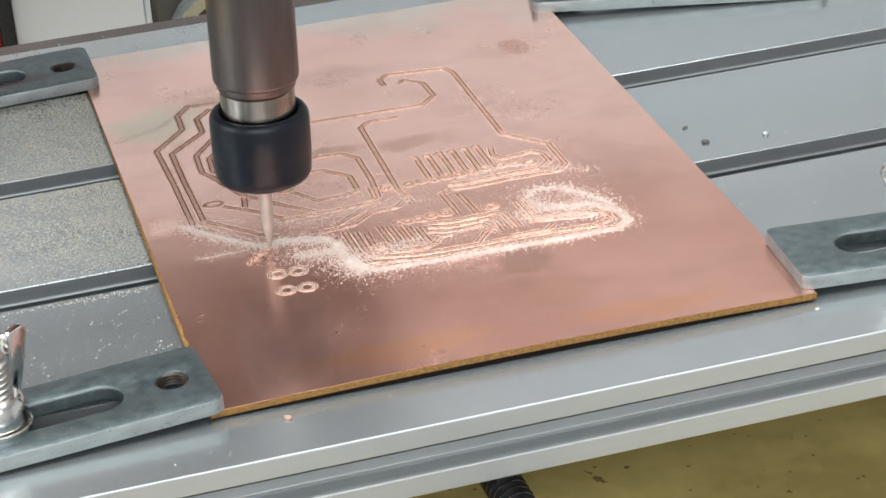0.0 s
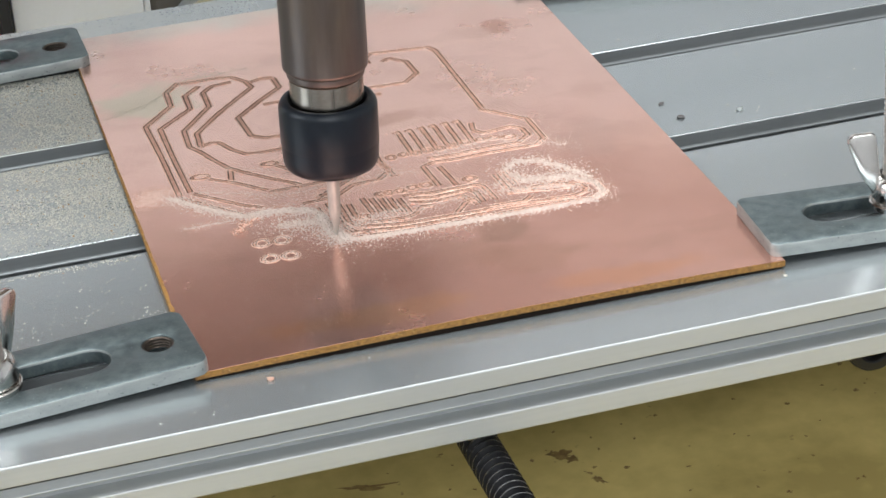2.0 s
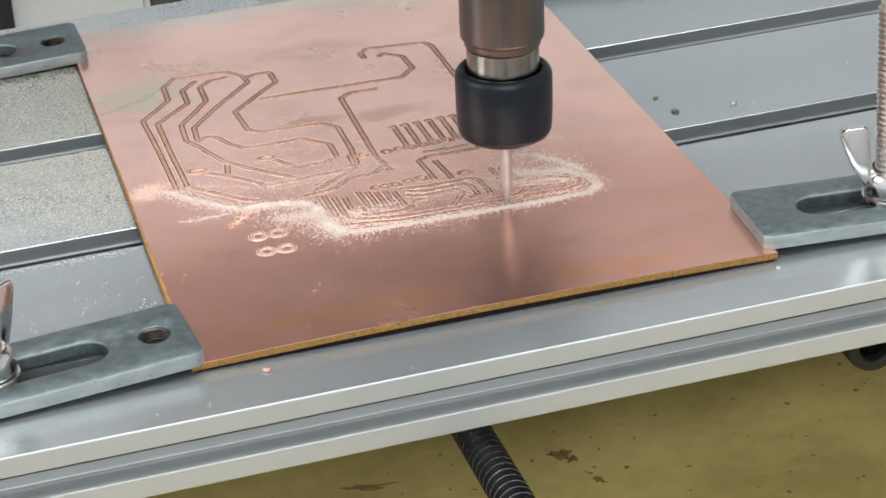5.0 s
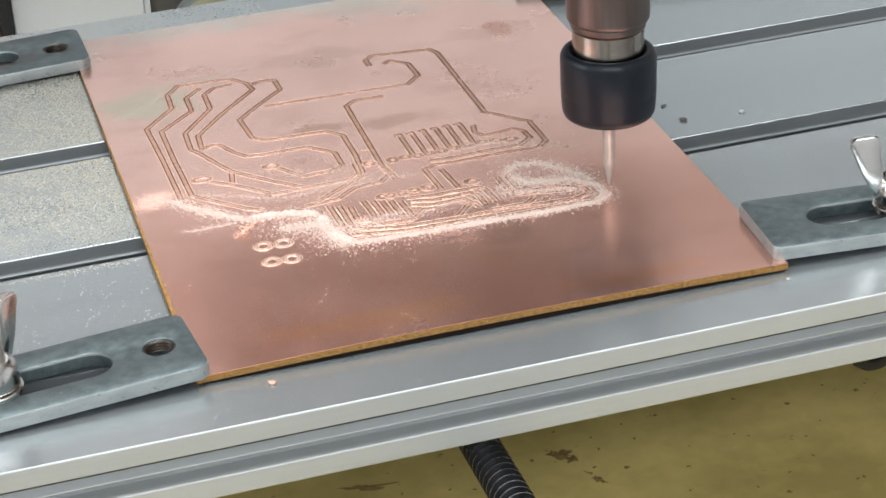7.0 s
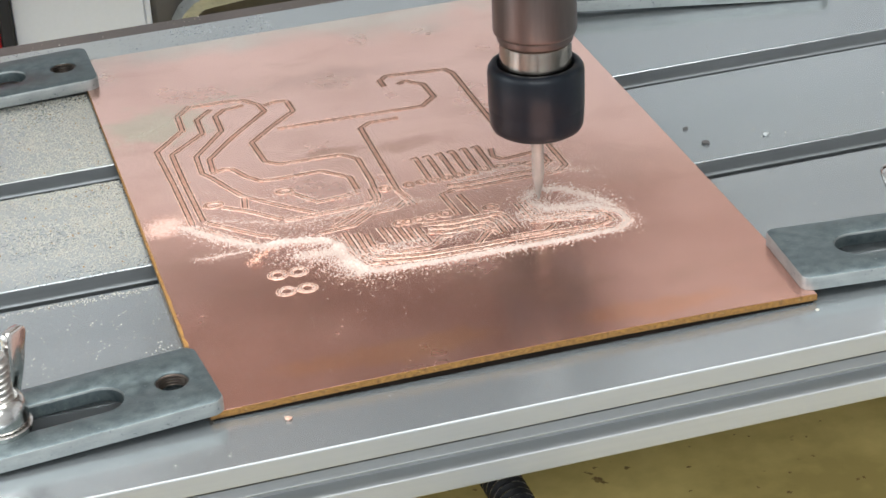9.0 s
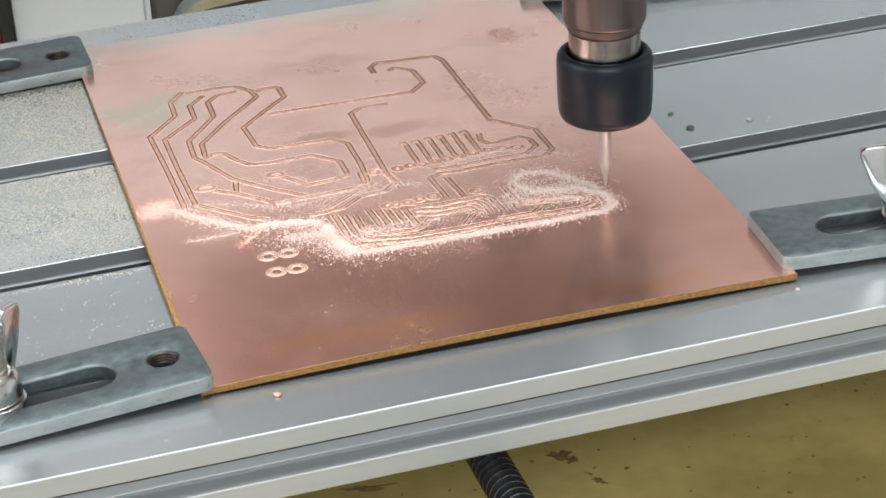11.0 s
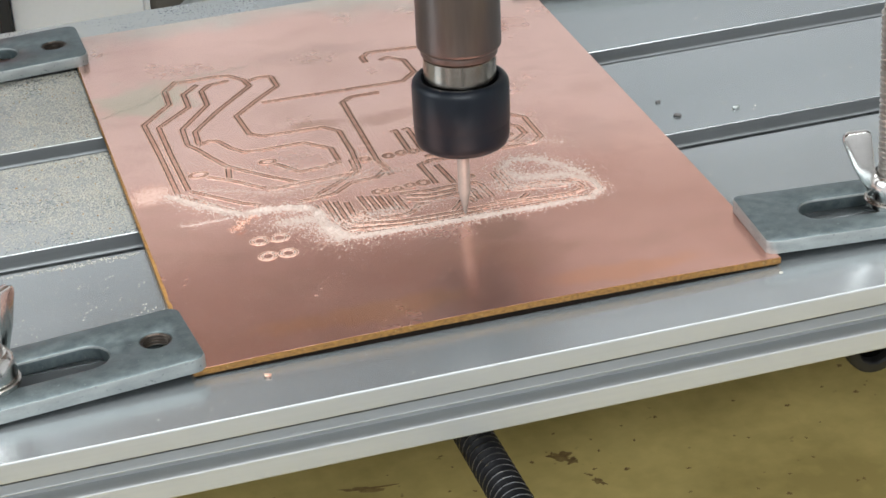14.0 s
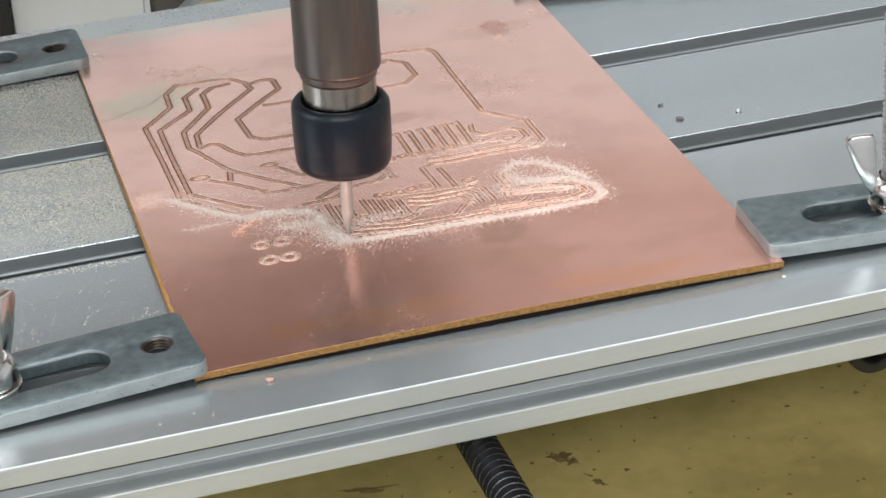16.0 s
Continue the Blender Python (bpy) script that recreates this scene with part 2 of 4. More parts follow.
# ---- mesh helpers (millimetres in, metres out) ----
def part(name, bm, mat, parent=None, label="", smooth=False, mats=()):
    bmesh.ops.scale(bm, vec=(MM, MM, MM), verts=bm.verts)
    me = bpy.data.meshes.new(name)
    bm.to_mesh(me)
    bm.free()
    for m in (mat, *mats):
        me.materials.append(m)
    for f in me.polygons:
        f.use_smooth = smooth
    ob = new(name, me)
    if parent:
        ob.parent = parent
    if label:
        ob["label"] = label
    return ob


def thing(name, m, label, category, group=""):
    ob = new(name)
    ob.empty_display_size = 0.01
    ob.matrix_world = m
    return tagged(ob, label, category, group)


def at(x, y, z, rx=0, ry=0, rz=0):
    return pose(x * MM, y * MM, z * MM, rx, ry, rz)


def box(x0, x1, y0, y1, z0, z1, bevel=0.0, bm=None, segments=2):
    bm = bm or bmesh.new()
    vs = bmesh.ops.create_cube(bm, size=1)["verts"]
    for v in vs:
        v.co = Vector(((x0 + x1) / 2 + v.co.x * (x1 - x0), (y0 + y1) / 2 + v.co.y * (y1 - y0), (z0 + z1) / 2 + v.co.z * (z1 - z0)))
    if bevel:
        es = list({e for v in vs for e in v.link_edges})
        bmesh.ops.bevel(bm, geom=es, offset=bevel, segments=segments, affect="EDGES", profile=0.5)
    return bm


def lathe(rings, n=48, close=True, bm=None, axis="z"):
    """Rings of (radius, height); close caps both ends."""
    bm = bm or bmesh.new()
    loops = []
    for r, z in rings:
        loop = []
        for k in range(n):
            a = 2 * math.pi * k / n
            c = (r * math.cos(a), r * math.sin(a), z)
            loop.append(bm.verts.new(c if axis == "z" else (c[0], c[2], -c[1])))
        loops.append(loop)
    for a, b in zip(loops, loops[1:]):
        for k in range(n):
            bm.faces.new((a[k], a[(k + 1) % n], b[(k + 1) % n], b[k]))
    if close:
        bm.faces.new(loops[0][::-1])
        bm.faces.new(loops[-1])
    return bm


def sharpen(ob, angle=35):
    """Smooth shading that keeps the hard edges."""
    me = ob.data
    bm = bmesh.new()
    bm.from_mesh(me)
    for e in bm.edges:
        e.smooth = len(e.link_faces) == 2 and e.calc_face_angle(0) < radians(angle)
    for f in bm.faces:
        f.smooth = True
    bm.to_mesh(me)
    bm.free()
    return ob


def extrude_profile(points, x0, x1, bm=None):
    """A closed outline in y and z, drawn along x."""
    bm = bm or bmesh.new()
    a = [bm.verts.new((x0, y, z)) for y, z in points]
    b = [bm.verts.new((x1, y, z)) for y, z in points]
    n = len(points)
    for k in range(n):
        bm.faces.new((a[k], b[k], b[(k + 1) % n], a[(k + 1) % n]))
    for cap in (a[::-1], b):
        bmesh.ops.triangulate(bm, faces=[bm.faces.new(cap)])
    bmesh.ops.recalc_face_normals(bm, faces=bm.faces)
    return bm


def plate(outline, holes, thick, bevel=0.35):
    """A flat plate with through holes, its top rim rounded."""
    bm = bmesh.new()
    edges = []
    for loop in (outline, *holes):
        vs = [bm.verts.new((x, y, 0)) for x, y in loop]
        edges += [bm.edges.new((vs[k], vs[(k + 1) % len(vs)])) for k in range(len(vs))]
    faces = [f for f in bmesh.ops.triangle_fill(bm, edges=edges, use_beauty=True)["geom"] if isinstance(f, bmesh.types.BMFace)]
    rim = [e for e in bm.edges if len(e.link_faces) == 1]
    ret = bmesh.ops.extrude_face_region(bm, geom=faces)
    for v in ret["geom"]:
        if isinstance(v, bmesh.types.BMVert):
            v.co.z += thick
    bmesh.ops.recalc_face_normals(bm, faces=bm.faces)
    top = [e for e in bm.edges if len(e.link_faces) == 2 and all(v.co.z > thick * 0.99 for v in e.verts) and abs(e.calc_face_angle(0)) > 1]
    bmesh.ops.bevel(bm, geom=top, offset=bevel, segments=2, affect="EDGES", profile=0.5)
    return bm


def arc(cx, cy, r, a0, a1, n=8):
    return [(cx + r * math.cos(radians(a0 + (a1 - a0) * k / n)), cy + r * math.sin(radians(a0 + (a1 - a0) * k / n))) for k in range(n + 1)]


def helix(r0, r1, z0, z1, pitch, n=24, crest=0):
    """A screw: thread flanks between the radii, turned along z, as one surface with a core."""
    bm = lathe([(r0, z0), (r0, z1)], n)
    turns = (z1 - z0 - pitch) / pitch
    rows = []
    for k in range(int(turns * n) + 1):
        a, z = 2 * math.pi * k / n, z0 + pitch * k / n
        c, s = math.cos(a), math.sin(a)
        rows.append([bm.verts.new((r * c, r * s, z + dz)) for r, dz in ((r0 * 0.98, 0), (r1, pitch * 0.4), (r1, pitch * 0.54), (r0 * 0.98, pitch * 0.92))])
    for a, b in zip(rows, rows[1:]):
        for k in range(3):
            bm.faces.new((a[k], b[k], b[k + 1], a[k + 1])).material_index = crest if k == 1 else 0
    return bm


# ---- room ----
BENCH_Z = -55.0


def slab(name, lo, hi, mat, label, holes=None):
    ob = part(name, box(lo[0], hi[0], lo[1], hi[1], lo[2], hi[2]), mat)
    return tagged(ob, label, name.split("_")[0], kind="structure")


def room():
    slab("floor", (-1600, -2100, -860), (2600, 2200, -800), FLOOR, "plain grey workshop floor under the bench")
    slab("ceiling", (-1600, -2100, 1700), (2600, 2200, 1760), CEILING, "plain white painted ceiling of the room")
    wall = tagged(new("wall_south"), "plain painted plaster wall with an opening for the added south light", "wall", kind="structure")
    for x0, x1, z0, z1 in ((-1600, -1250, -800, 1700), (650, 2600, -800, 1700), (-1250, 650, -800, 900), (-1250, 650, 1640, 1700)):
        part("wall_panel", box(x0, x1, -2100, -2000, z0, z1), PLASTER, wall)
    win = tagged(new("south_light_frame"), "white painted frame round the added south light", "window", kind="structure")
    for x0, x1, z0, z1 in ((-1250, -1205, 900, 1640), (605, 650, 900, 1640), (-1205, 605, 900, 940), (-1205, 605, 1595, 1640)):
        part("window_frame", box(x0, x1, -2060, -1990, z0, z1, 4), FRAME, win)
    slab("wall_east", (2500, -2000, -800), (2600, 2000, 1700), PLASTER, "plain painted plaster wall")
    slab("wall_north", (-1600, 2000, -800), (2600, 2100, 1700), BLUEWALL, "pale blue-grey painted wall behind the machine")
    wall = tagged(new("wall_west"), "plain painted plaster wall with a window", "wall", kind="structure")
    for y0, y1, z0, z1 in ((-2000, -420, -800, 1700), (620, 2000, -800, 1700), (-420, 620, -800, 280), (-420, 620, 1220, 1700)):
        part("wall_panel", box(-1600, -1500, y0, y1, z0, z1), PLASTER, wall)
    win = tagged(new("window_1"), "window with a white painted frame", "window", kind="structure")
    for y0, y1, z0, z1 in ((-420, -380, 280, 1220), (580, 620, 280, 1220), (-380, 580, 280, 320), (-380, 580, 1180, 1220)):
        part("window_frame", box(-1560, -1490, y0, y1, z0, z1, 4), FRAME, win)


room()


# ---- bench under the machine ----
def bench():
    top = part("workbench", box(-420, 620, -82, 620, BENCH_Z - 24, BENCH_Z, 2), BOARD)
    tagged(top, "olive-yellow stained bench top under the machine", "workbench")
    legs = [(-390, -72), (560, -72), (-390, 560), (560, 560)]
    for x, y in legs:
        part("leg", box(x, x + 40, y, y + 40, -800, BENCH_Z - 24, 2), CHARCOAL, top)


bench()

# ---- the machine ----
BED = []
SLOTS = (11.7, 56.4, 101.2, 146.0)
FRONT, REAR = -14.0, 167.4


def slotted_table():
    base = thing("slotted_table", at(0, 0, 0), "grey anodised aluminium table with T-slots, dusty beside the board", "machine table")
    prof = [(-13.6, -12.2), (-14, -11.8), (-14, -8.55), (-13.86, -8.4), (-10.4, -8.4), (-10.4, -5.65), (-13.85, -5.65), (-13.98, -5.55), (-13.98, -5.43), (-13.92, -5.33), (-13.5, -3.95), (-12.6, -3.9), (-12.6, -3.45), (-13.9, -3.45), (-14, -3.3), (-14, -0.28), (-13.96, -0.13), (-13.86, -0.04), (-13.7, 0)]
    for far in SLOTS:
        near = far - 7.3
        prof += [(near - 0.3, 0), (near, -0.3), (near, -2.7), (near - 5.5, -2.7), (near - 5.5, -9), (far + 5.5, -9), (far + 5.5, -3.1), (far - 0.22, -3.1), (far - 0.2, -2.95), (far - 0.07, -2.7), (far, -2.4), (far, -0.16), (far + 0.16, 0)]
    prof += [(REAR - 5, 0), (REAR - 5, -12.2)]
    body = sharpen(part("table_body", extrude_profile(prof, -95, 205), TABLE, base, mats=(SLOT_SHADE, FRONT_SKIN)), 12)
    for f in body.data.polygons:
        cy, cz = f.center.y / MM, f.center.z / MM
        f.material_index = 1 if cz < -0.3 and (cy > FRONT + 4 or -5.45 < cz < -3.6) else 2 if cy < FRONT + 4 and cz < -0.02 else 0  # rough extruded skin on front and slots; slots also toned darker for their shade
    part("rear_strip", extrude_profile([(REAR - 4.97, 0), (REAR - 0.4, 0), (REAR, -0.4), (REAR, -12.2), (REAR - 4.97, -12.2)], -95, 205), TABLE, base)
    BED.append(base)


slotted_table()

BOARD_TOP = 1.6
BOARD_POSE = at(0, 0, 0, 0, 0, -0.575)


def lift(x, y):
    """The board bows up a little between its front clamps."""
    u = min(1, max(0, x / 100))
    return 0.68 * 4 * u * (1 - u) * max(0, 1 - y / 45) ** 2


def sheet(x0, x1, y0, y1, z0, z1, nx=40, ny=60, bow=(1, 1), worn=0.0):
    """A thin slab that follows the bow, its underside and top by the two shares; worn cuts back the west rim."""
    bm = bmesh.new()
    layers = []
    for z, share in zip((z0, z1), bow):
        grid = []
        for i in range(nx + 1):
            col = []
            for j in range(ny + 1):
                y = y0 + (y1 - y0) * (j / ny) ** 1.5
                w = x0 + worn * max(0, 1 - y / 120) * (0.85 + 0.5 * noise.noise((3.1, y * 0.5, 0)))
                x = w + (x1 - w) * i / nx
                col.append(bm.verts.new((x, y, z + share * lift(x, y))))
            grid.append(col)
        layers.append(grid)
    lo, hi = layers
    for i in range(nx):
        for j in range(ny):
            bm.faces.new((lo[i][j], lo[i][j + 1], lo[i + 1][j + 1], lo[i + 1][j]))
            bm.faces.new((hi[i][j], hi[i + 1][j], hi[i + 1][j + 1], hi[i][j + 1]))
    rim = [(i, 0) for i in range(nx)] + [(nx, j) for j in range(ny)] + [(i, ny) for i in range(nx, 0, -1)] + [(0, j) for j in range(ny, 0, -1)]
    for (a, b), (c, d) in zip(rim, rim[1:] + rim[:1]):
        bm.faces.new((lo[a][b], lo[c][d], hi[c][d], hi[a][b]))
    return bm


def board_local(x, y):
    v = BOARD_POSE.inverted() @ Vector((x * MM, y * MM, 0))
    return v.x / MM, v.y / MM


def resample(path, step):
    out = []
    for (ax, ay), (bx, by) in zip(path, path[1:]):
        d = math.hypot(bx - ax, by - ay)
        n = max(1, round(d / step))
        out += [(ax + (bx - ax) * k / n, ay + (by - ay) * k / n) for k in range(n)]
    return out + [path[-1]]


def groove(path, rng, parent, closed=False, wide=1.0):
    """One milled isolation groove: a rough channel between two raised burrs; wide scales its breadth."""
    pts = resample(path, 0.3)
    if closed:
        pts = pts[:-1]
    n = len(pts)
    bm = bmesh.new()
    rows = []
    for k, (x, y) in enumerate(pts):
        ax, ay = pts[(k - 1) % n] if closed or k else pts[0]
        bx, by = pts[(k + 1) % n] if closed or k < n - 1 else pts[-1]
        d = math.hypot(bx - ax, by - ay) or 1
        nx, ny = -(by - ay) / d, (bx - ax) / d
        # burrs come and go along the cut, with torn crumbs on them
        tear = 0.5 + 0.9 * noise.noise((x * 0.45, y * 0.45, 2.0))
        h0, h1 = (max(0.03, rng.uniform(0.05, 0.15) + (rng.random() < 0.16) * rng.uniform(0.05, 0.2) * tear) for _ in range(2))
        w0, w1 = (rng.uniform(0.58, 0.67) * wide for _ in range(2))
        o0, o1 = (rng.uniform(0.1, 0.26) for _ in range(2))
        e0, e1 = (rng.uniform(0.29, 0.38) * wide for _ in range(2))
        foot = 0.07 * wide
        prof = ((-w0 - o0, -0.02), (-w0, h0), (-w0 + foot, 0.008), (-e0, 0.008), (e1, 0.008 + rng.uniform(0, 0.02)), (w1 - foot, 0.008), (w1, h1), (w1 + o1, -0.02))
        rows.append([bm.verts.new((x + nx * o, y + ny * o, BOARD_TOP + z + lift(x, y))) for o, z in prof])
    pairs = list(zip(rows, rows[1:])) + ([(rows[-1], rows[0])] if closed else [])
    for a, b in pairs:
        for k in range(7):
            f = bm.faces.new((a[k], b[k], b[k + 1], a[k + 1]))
            # index 1: dark strips along the channel's feet, painted as the shade of its depth
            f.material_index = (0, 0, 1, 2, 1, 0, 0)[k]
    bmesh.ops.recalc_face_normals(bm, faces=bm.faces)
    return part("groove", bm, BURR, parent, mats=(GROOVE_SHADE, GROOVE_FLOOR))


TRACES, PADS = [], []


def cut(*points):
    TRACES.append(list(points))


# the milled outline of the circuit, in millimetres on the table
cut((19.2, 119.2), (16, 114.8), (15.7, 107.8), (9.2, 99.6), (9.6, 84.4), (9.7, 65.6))
cut((22.8, 115.6), (19.3, 111.6), (19.1, 104.8), (11.7, 97.2), (11.6, 84.1), (11.8, 66.4))
cut((29.4, 115), (25.3, 114.4), (23, 111.8), (22.8, 104.4), (15.9, 94.4), (15.5, 86.6))
cut((19.6, 118.4), (22.6, 118.2), (26.6, 118.2), (29.9, 117.4), (32.2, 114), (32.7, 110.4), (24.1, 100.4), (18, 92.2), (17.5, 85.8))
cut((17.3, 85.6), (19.7, 86.8), (21.2, 86.1), (23, 81.6), (24.8, 79), (28.3, 78.4), (36.4, 78.4), (40.7, 73.6), (40.7, 67.9))
cut((15.5, 86.6), (16.9, 83.6), (18.6, 78.8), (20.4, 74.2), (23.3, 70.4), (27.5, 65.6), (31.5, 61.4))
cut((20.6, 72.6), (19.9, 68.2))
cut((16.2, 70.6), (20.4, 67), (25.2, 61.4))
cut((12, 65.9), (16.1, 61.2), (20.3, 56.6), (22.8, 54.8))
cut((25.4, 60.6), (32.7, 60.7), (40.7, 61), (43.2, 61.2))
cut((9.6, 64.9), (13.7, 59.6), (19.4, 52.4), (24.6, 52.6))
cut((37.8, 113.4), (37.9, 108), (32.4, 102.4), (27.1, 96.4), (27.6, 86.8), (30, 84.6), (34, 84.4), (41.6, 83.9), (44.1, 80.8), (44, 70.6), (43.4, 63.2), (41, 60))
cut((56.1, 96), (50.4, 96.2), (48.1, 94.2), (47.4, 64.1), (48.4, 57.6))
cut((29.3, 71.2), (32.9, 65.8), (38.3, 66.2), (40.9, 67.2))
cut((32.7, 113), (35.2, 114), (37.9, 113.6))
cut((33.1, 100.9), (62.1, 99.6), (65.4, 103.2), (65.2, 110), (62.3, 113.2), (60.5, 112.2))
cut((57.6, 112.2), (57.6, 115.4), (59.4, 117.4), (71.3, 115.6), (72.3, 113.2), (72.3, 80.2))
cut((71.7, 80.5), (75.2, 76.4), (78.8, 72.2), (78.9, 62.4), (76.7, 60.2), (67.3, 60.5), (60.7, 60.2), (56.6, 60.6), (54.3, 59.5), (54.8, 50.5))
cut((68.3, 74.8), (67.7, 71.5), (69, 69.3), (74.8, 70.2), (76.4, 68.4), (76.6, 65), (73.9, 62.5), (68, 62.7), (61.4, 62.3), (56.1, 62.6))
cut((57.1, 58.3), (57.9, 49.4))
cut((42.9, 67.2), (42.8, 62.9), (39.2, 58.9), (33.1, 54.5))
cut((47.3, 65.5), (48.3, 60.7), (45.5, 57.6), (40.3, 57.2), (36.3, 53.8), (30, 53.2))
cut((31.9, 50.5), (32.8, 39.6), (35, 36.4), (44, 35.2), (53.9, 34.8), (64.2, 34.9), (74.5, 34.9), (79.2, 34.2), (81.4, 36.2), (81.3, 39.8), (78.4, 43.1))
cut((34.2, 51.6), (34.5, 42.3), (35.9, 38.5), (44.4, 36.6), (54.4, 36.2), (59.4, 36.1))
cut((35.8, 50.6), (36, 42.8), (37.2, 40.2), (44.8, 38.1), (54.8, 37.6), (59.9, 37.5), (69, 37.1), (76.1, 36.6), (79, 37.7), (78.5, 40.3), (74.2, 43), (68, 42.8), (64.9, 44.9))
cut((37.6, 49.6), (37.6, 43.7), (39.6, 41), (46, 40.3), (47.7, 41), (49.6, 43.4), (51.4, 43.1))
cut((48.3, 47.6), (52.3, 46.3), (59.2, 46.7), (60.2, 45), (60.3, 40.9))
cut((47.8, 45.9), (51.8, 44.6), (57.5, 44.7), (58.2, 42.5))
cut((47.5, 49.1), (52.9, 48.2), (61.2, 48.2), (62.1, 46.8), (62.6, 41.1))
cut((54.5, 38.2), (57.1, 41.6), (58.8, 42.5), (59.1, 40.2))
cut((60.7, 38.3), (64.2, 38.2), (67.1, 38.1), (68.9, 39.7))
cut((65.5, 51), (65.9, 44.4))
cut((67.3, 51.5), (67.6, 45.1))
cut((65.2, 42.6), (70.6, 41.6), (76.4, 40.3))
for k in range(6):  # the upper comb
    x, y = 54.1 + k * 2.4, 76.5 + k * 0.08
    cut((x - 0.9, y - 0.6), (x, y), (x + 0.0, y - 10.4))
for k in range(5):  # the lower comb
    x, y = 40.4 + k * 1.53, 51.0 + k * -0.65
    cut((x, y), (x + 0.4, y - 6.3))
for x, y, rx, ry in ((45.3, 66.1, 0.8, 0.8), (49.9, 65.8, 0.7, 0.8), (52.4, 66.1, 0.7, 0.7), (54.7, 65.8, 0.7, 0.7), (57.1, 66, 0.7, 0.7), (59.5, 66, 0.7, 0.7), (62, 66.2, 0.7, 0.7), (64.7, 66.6, 0.7, 0.7), (67.6, 66.6, 0.8, 0.7), (70.2, 66.3, 0.8, 0.7), (73, 65.6, 1, 0.7), (60.8, 50.9, 1, 0.8), (44, 51.4, 0.7, 0.7), (45.6, 51.2, 0.7, 0.7), (47.7, 51.2, 0.8, 0.7), (50.1, 51.6, 0.8, 0.7), (52.7, 51.7, 0.9, 0.9), (38.9, 43.6, 0.8, 0.9), (14.8, 72.2, 1.4, 0.9), (28.2, 72.6, 1.2, 0.8), (45.6, 66.2, 0.9, 0.8)):
    PADS.append((x, y, rx, ry))
RINGS = [(19.7, 40.6), (23.2, 40.4), (19.8, 34.2), (23.3, 34.0)]


def copper_board():
    base = thing("circuit_board", BOARD_POSE, "copper-clad board being engraved, clamped on the table", "circuit board")
    # dark filler added below the board in place of the shade in that gap
    part("under_gap_filler", sheet(0.4, 99.5, 0.3, 151.6, 0.02, 0.44, bow=(0, 1)), GAP_DARK, base, "dark filler standing in for the shade in the gap under the board")
    part("laminate", sheet(0, 100, 0, 152.6, 0.45, 1.53), LAMINATE, base, "amber phenolic laminate core")
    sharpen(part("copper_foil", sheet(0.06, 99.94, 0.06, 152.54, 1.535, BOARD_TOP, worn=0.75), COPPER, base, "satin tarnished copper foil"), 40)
    rng = random.Random(4)
    for path in TRACES:
        groove([board_local(x, y) for x, y in path], rng, base)
    for x, y, rx, ry in PADS:
        cx, cy = board_local(x, y)
        groove([(cx + 1.15 * rx * math.cos(k * 0.393), cy + 1.15 * ry * math.sin(k * 0.393)) for k in range(17)], rng, base, True, 0.62)
    for x, y in RINGS:
        cx, cy = board_local(x, y)
        for r in (1.35,):
            groove(arc(cx, cy, r, 0, 360, 24), rng, base, True, 0.6)
    BED.append(base)


copper_board()


def clamp_shape():
    out = arc(2.4, 2.7, 2.2, 180, 270, 6) + arc(62.4, 2.1, 1.6, 270, 360, 6) + arc(62.4, 17.9, 1.6, 0, 90, 6) + arc(2.4, 17.3, 2.2, 90, 180, 6)
    slot = arc(17.7, 10, 3.75, 90, 270, 12) + arc(51.0, 10, 3.75, -90, 90, 12)
    hole = arc(6.2, 10, 2.55, 0, 360, 24)[:-1]
    return [(x, y - 10) for x, y in out], [[(x, y - 10) for x, y in h] for h in (slot, hole)]


def strap_clamp():
    """Local x runs from the threaded end along the strap; z 0 is its underside."""
    base = thing("strap_clamp", at(0, 0, 0), "grey zinc-plated steel strap clamp holding the board edge down", "clamp", "strap clamps round the board")
    outline, holes = clamp_shape()
    strap = sharpen(part("strap", plate(outline, holes, 2.4, 0.5), ZINC, base, mats=(PALE_ZINC,)), 40)
    # worn rims and sides in lighter zinc: brightness reflected there is put into colour
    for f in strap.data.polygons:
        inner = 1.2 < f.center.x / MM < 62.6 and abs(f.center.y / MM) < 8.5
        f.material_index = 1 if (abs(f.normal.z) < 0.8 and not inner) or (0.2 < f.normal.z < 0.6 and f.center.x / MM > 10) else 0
    bm = bmesh.new()
    for k in range(4):
        lathe([(2.58, 0.1 + k * 0.5), (2.22, 0.3 + k * 0.5), (2.22, 0.4 + k * 0.5), (2.58, 0.6 + k * 0.5)], 24, False, bm)
    bmesh.ops.translate(bm, vec=(6.2, 0, 0), verts=bm.verts)
    part("thread", bm, BROWNED, base, "cut thread of the end hole", True)
    return base


def clamps():
    first = strap_clamp()
    places = [
        # the end of the strap rests on the board, its tail dips to the table
        at(2.0, 8.7, 1.66, 0, 1.4, 184.6),
        at(4.1, 145.4, 1.66, 0, 1.4, 180.8),
        at(162.7, 6.0, 0.1, 0, -1.4, 176.5),
        at(161.5, 130.6, 0.1, 0, -1.4, 166.0),
    ]
    first.matrix_world = places[0]
    BED.append(first)
    for m in places[1:]:
        BED.append(copy_thing(first, m))


clamps()


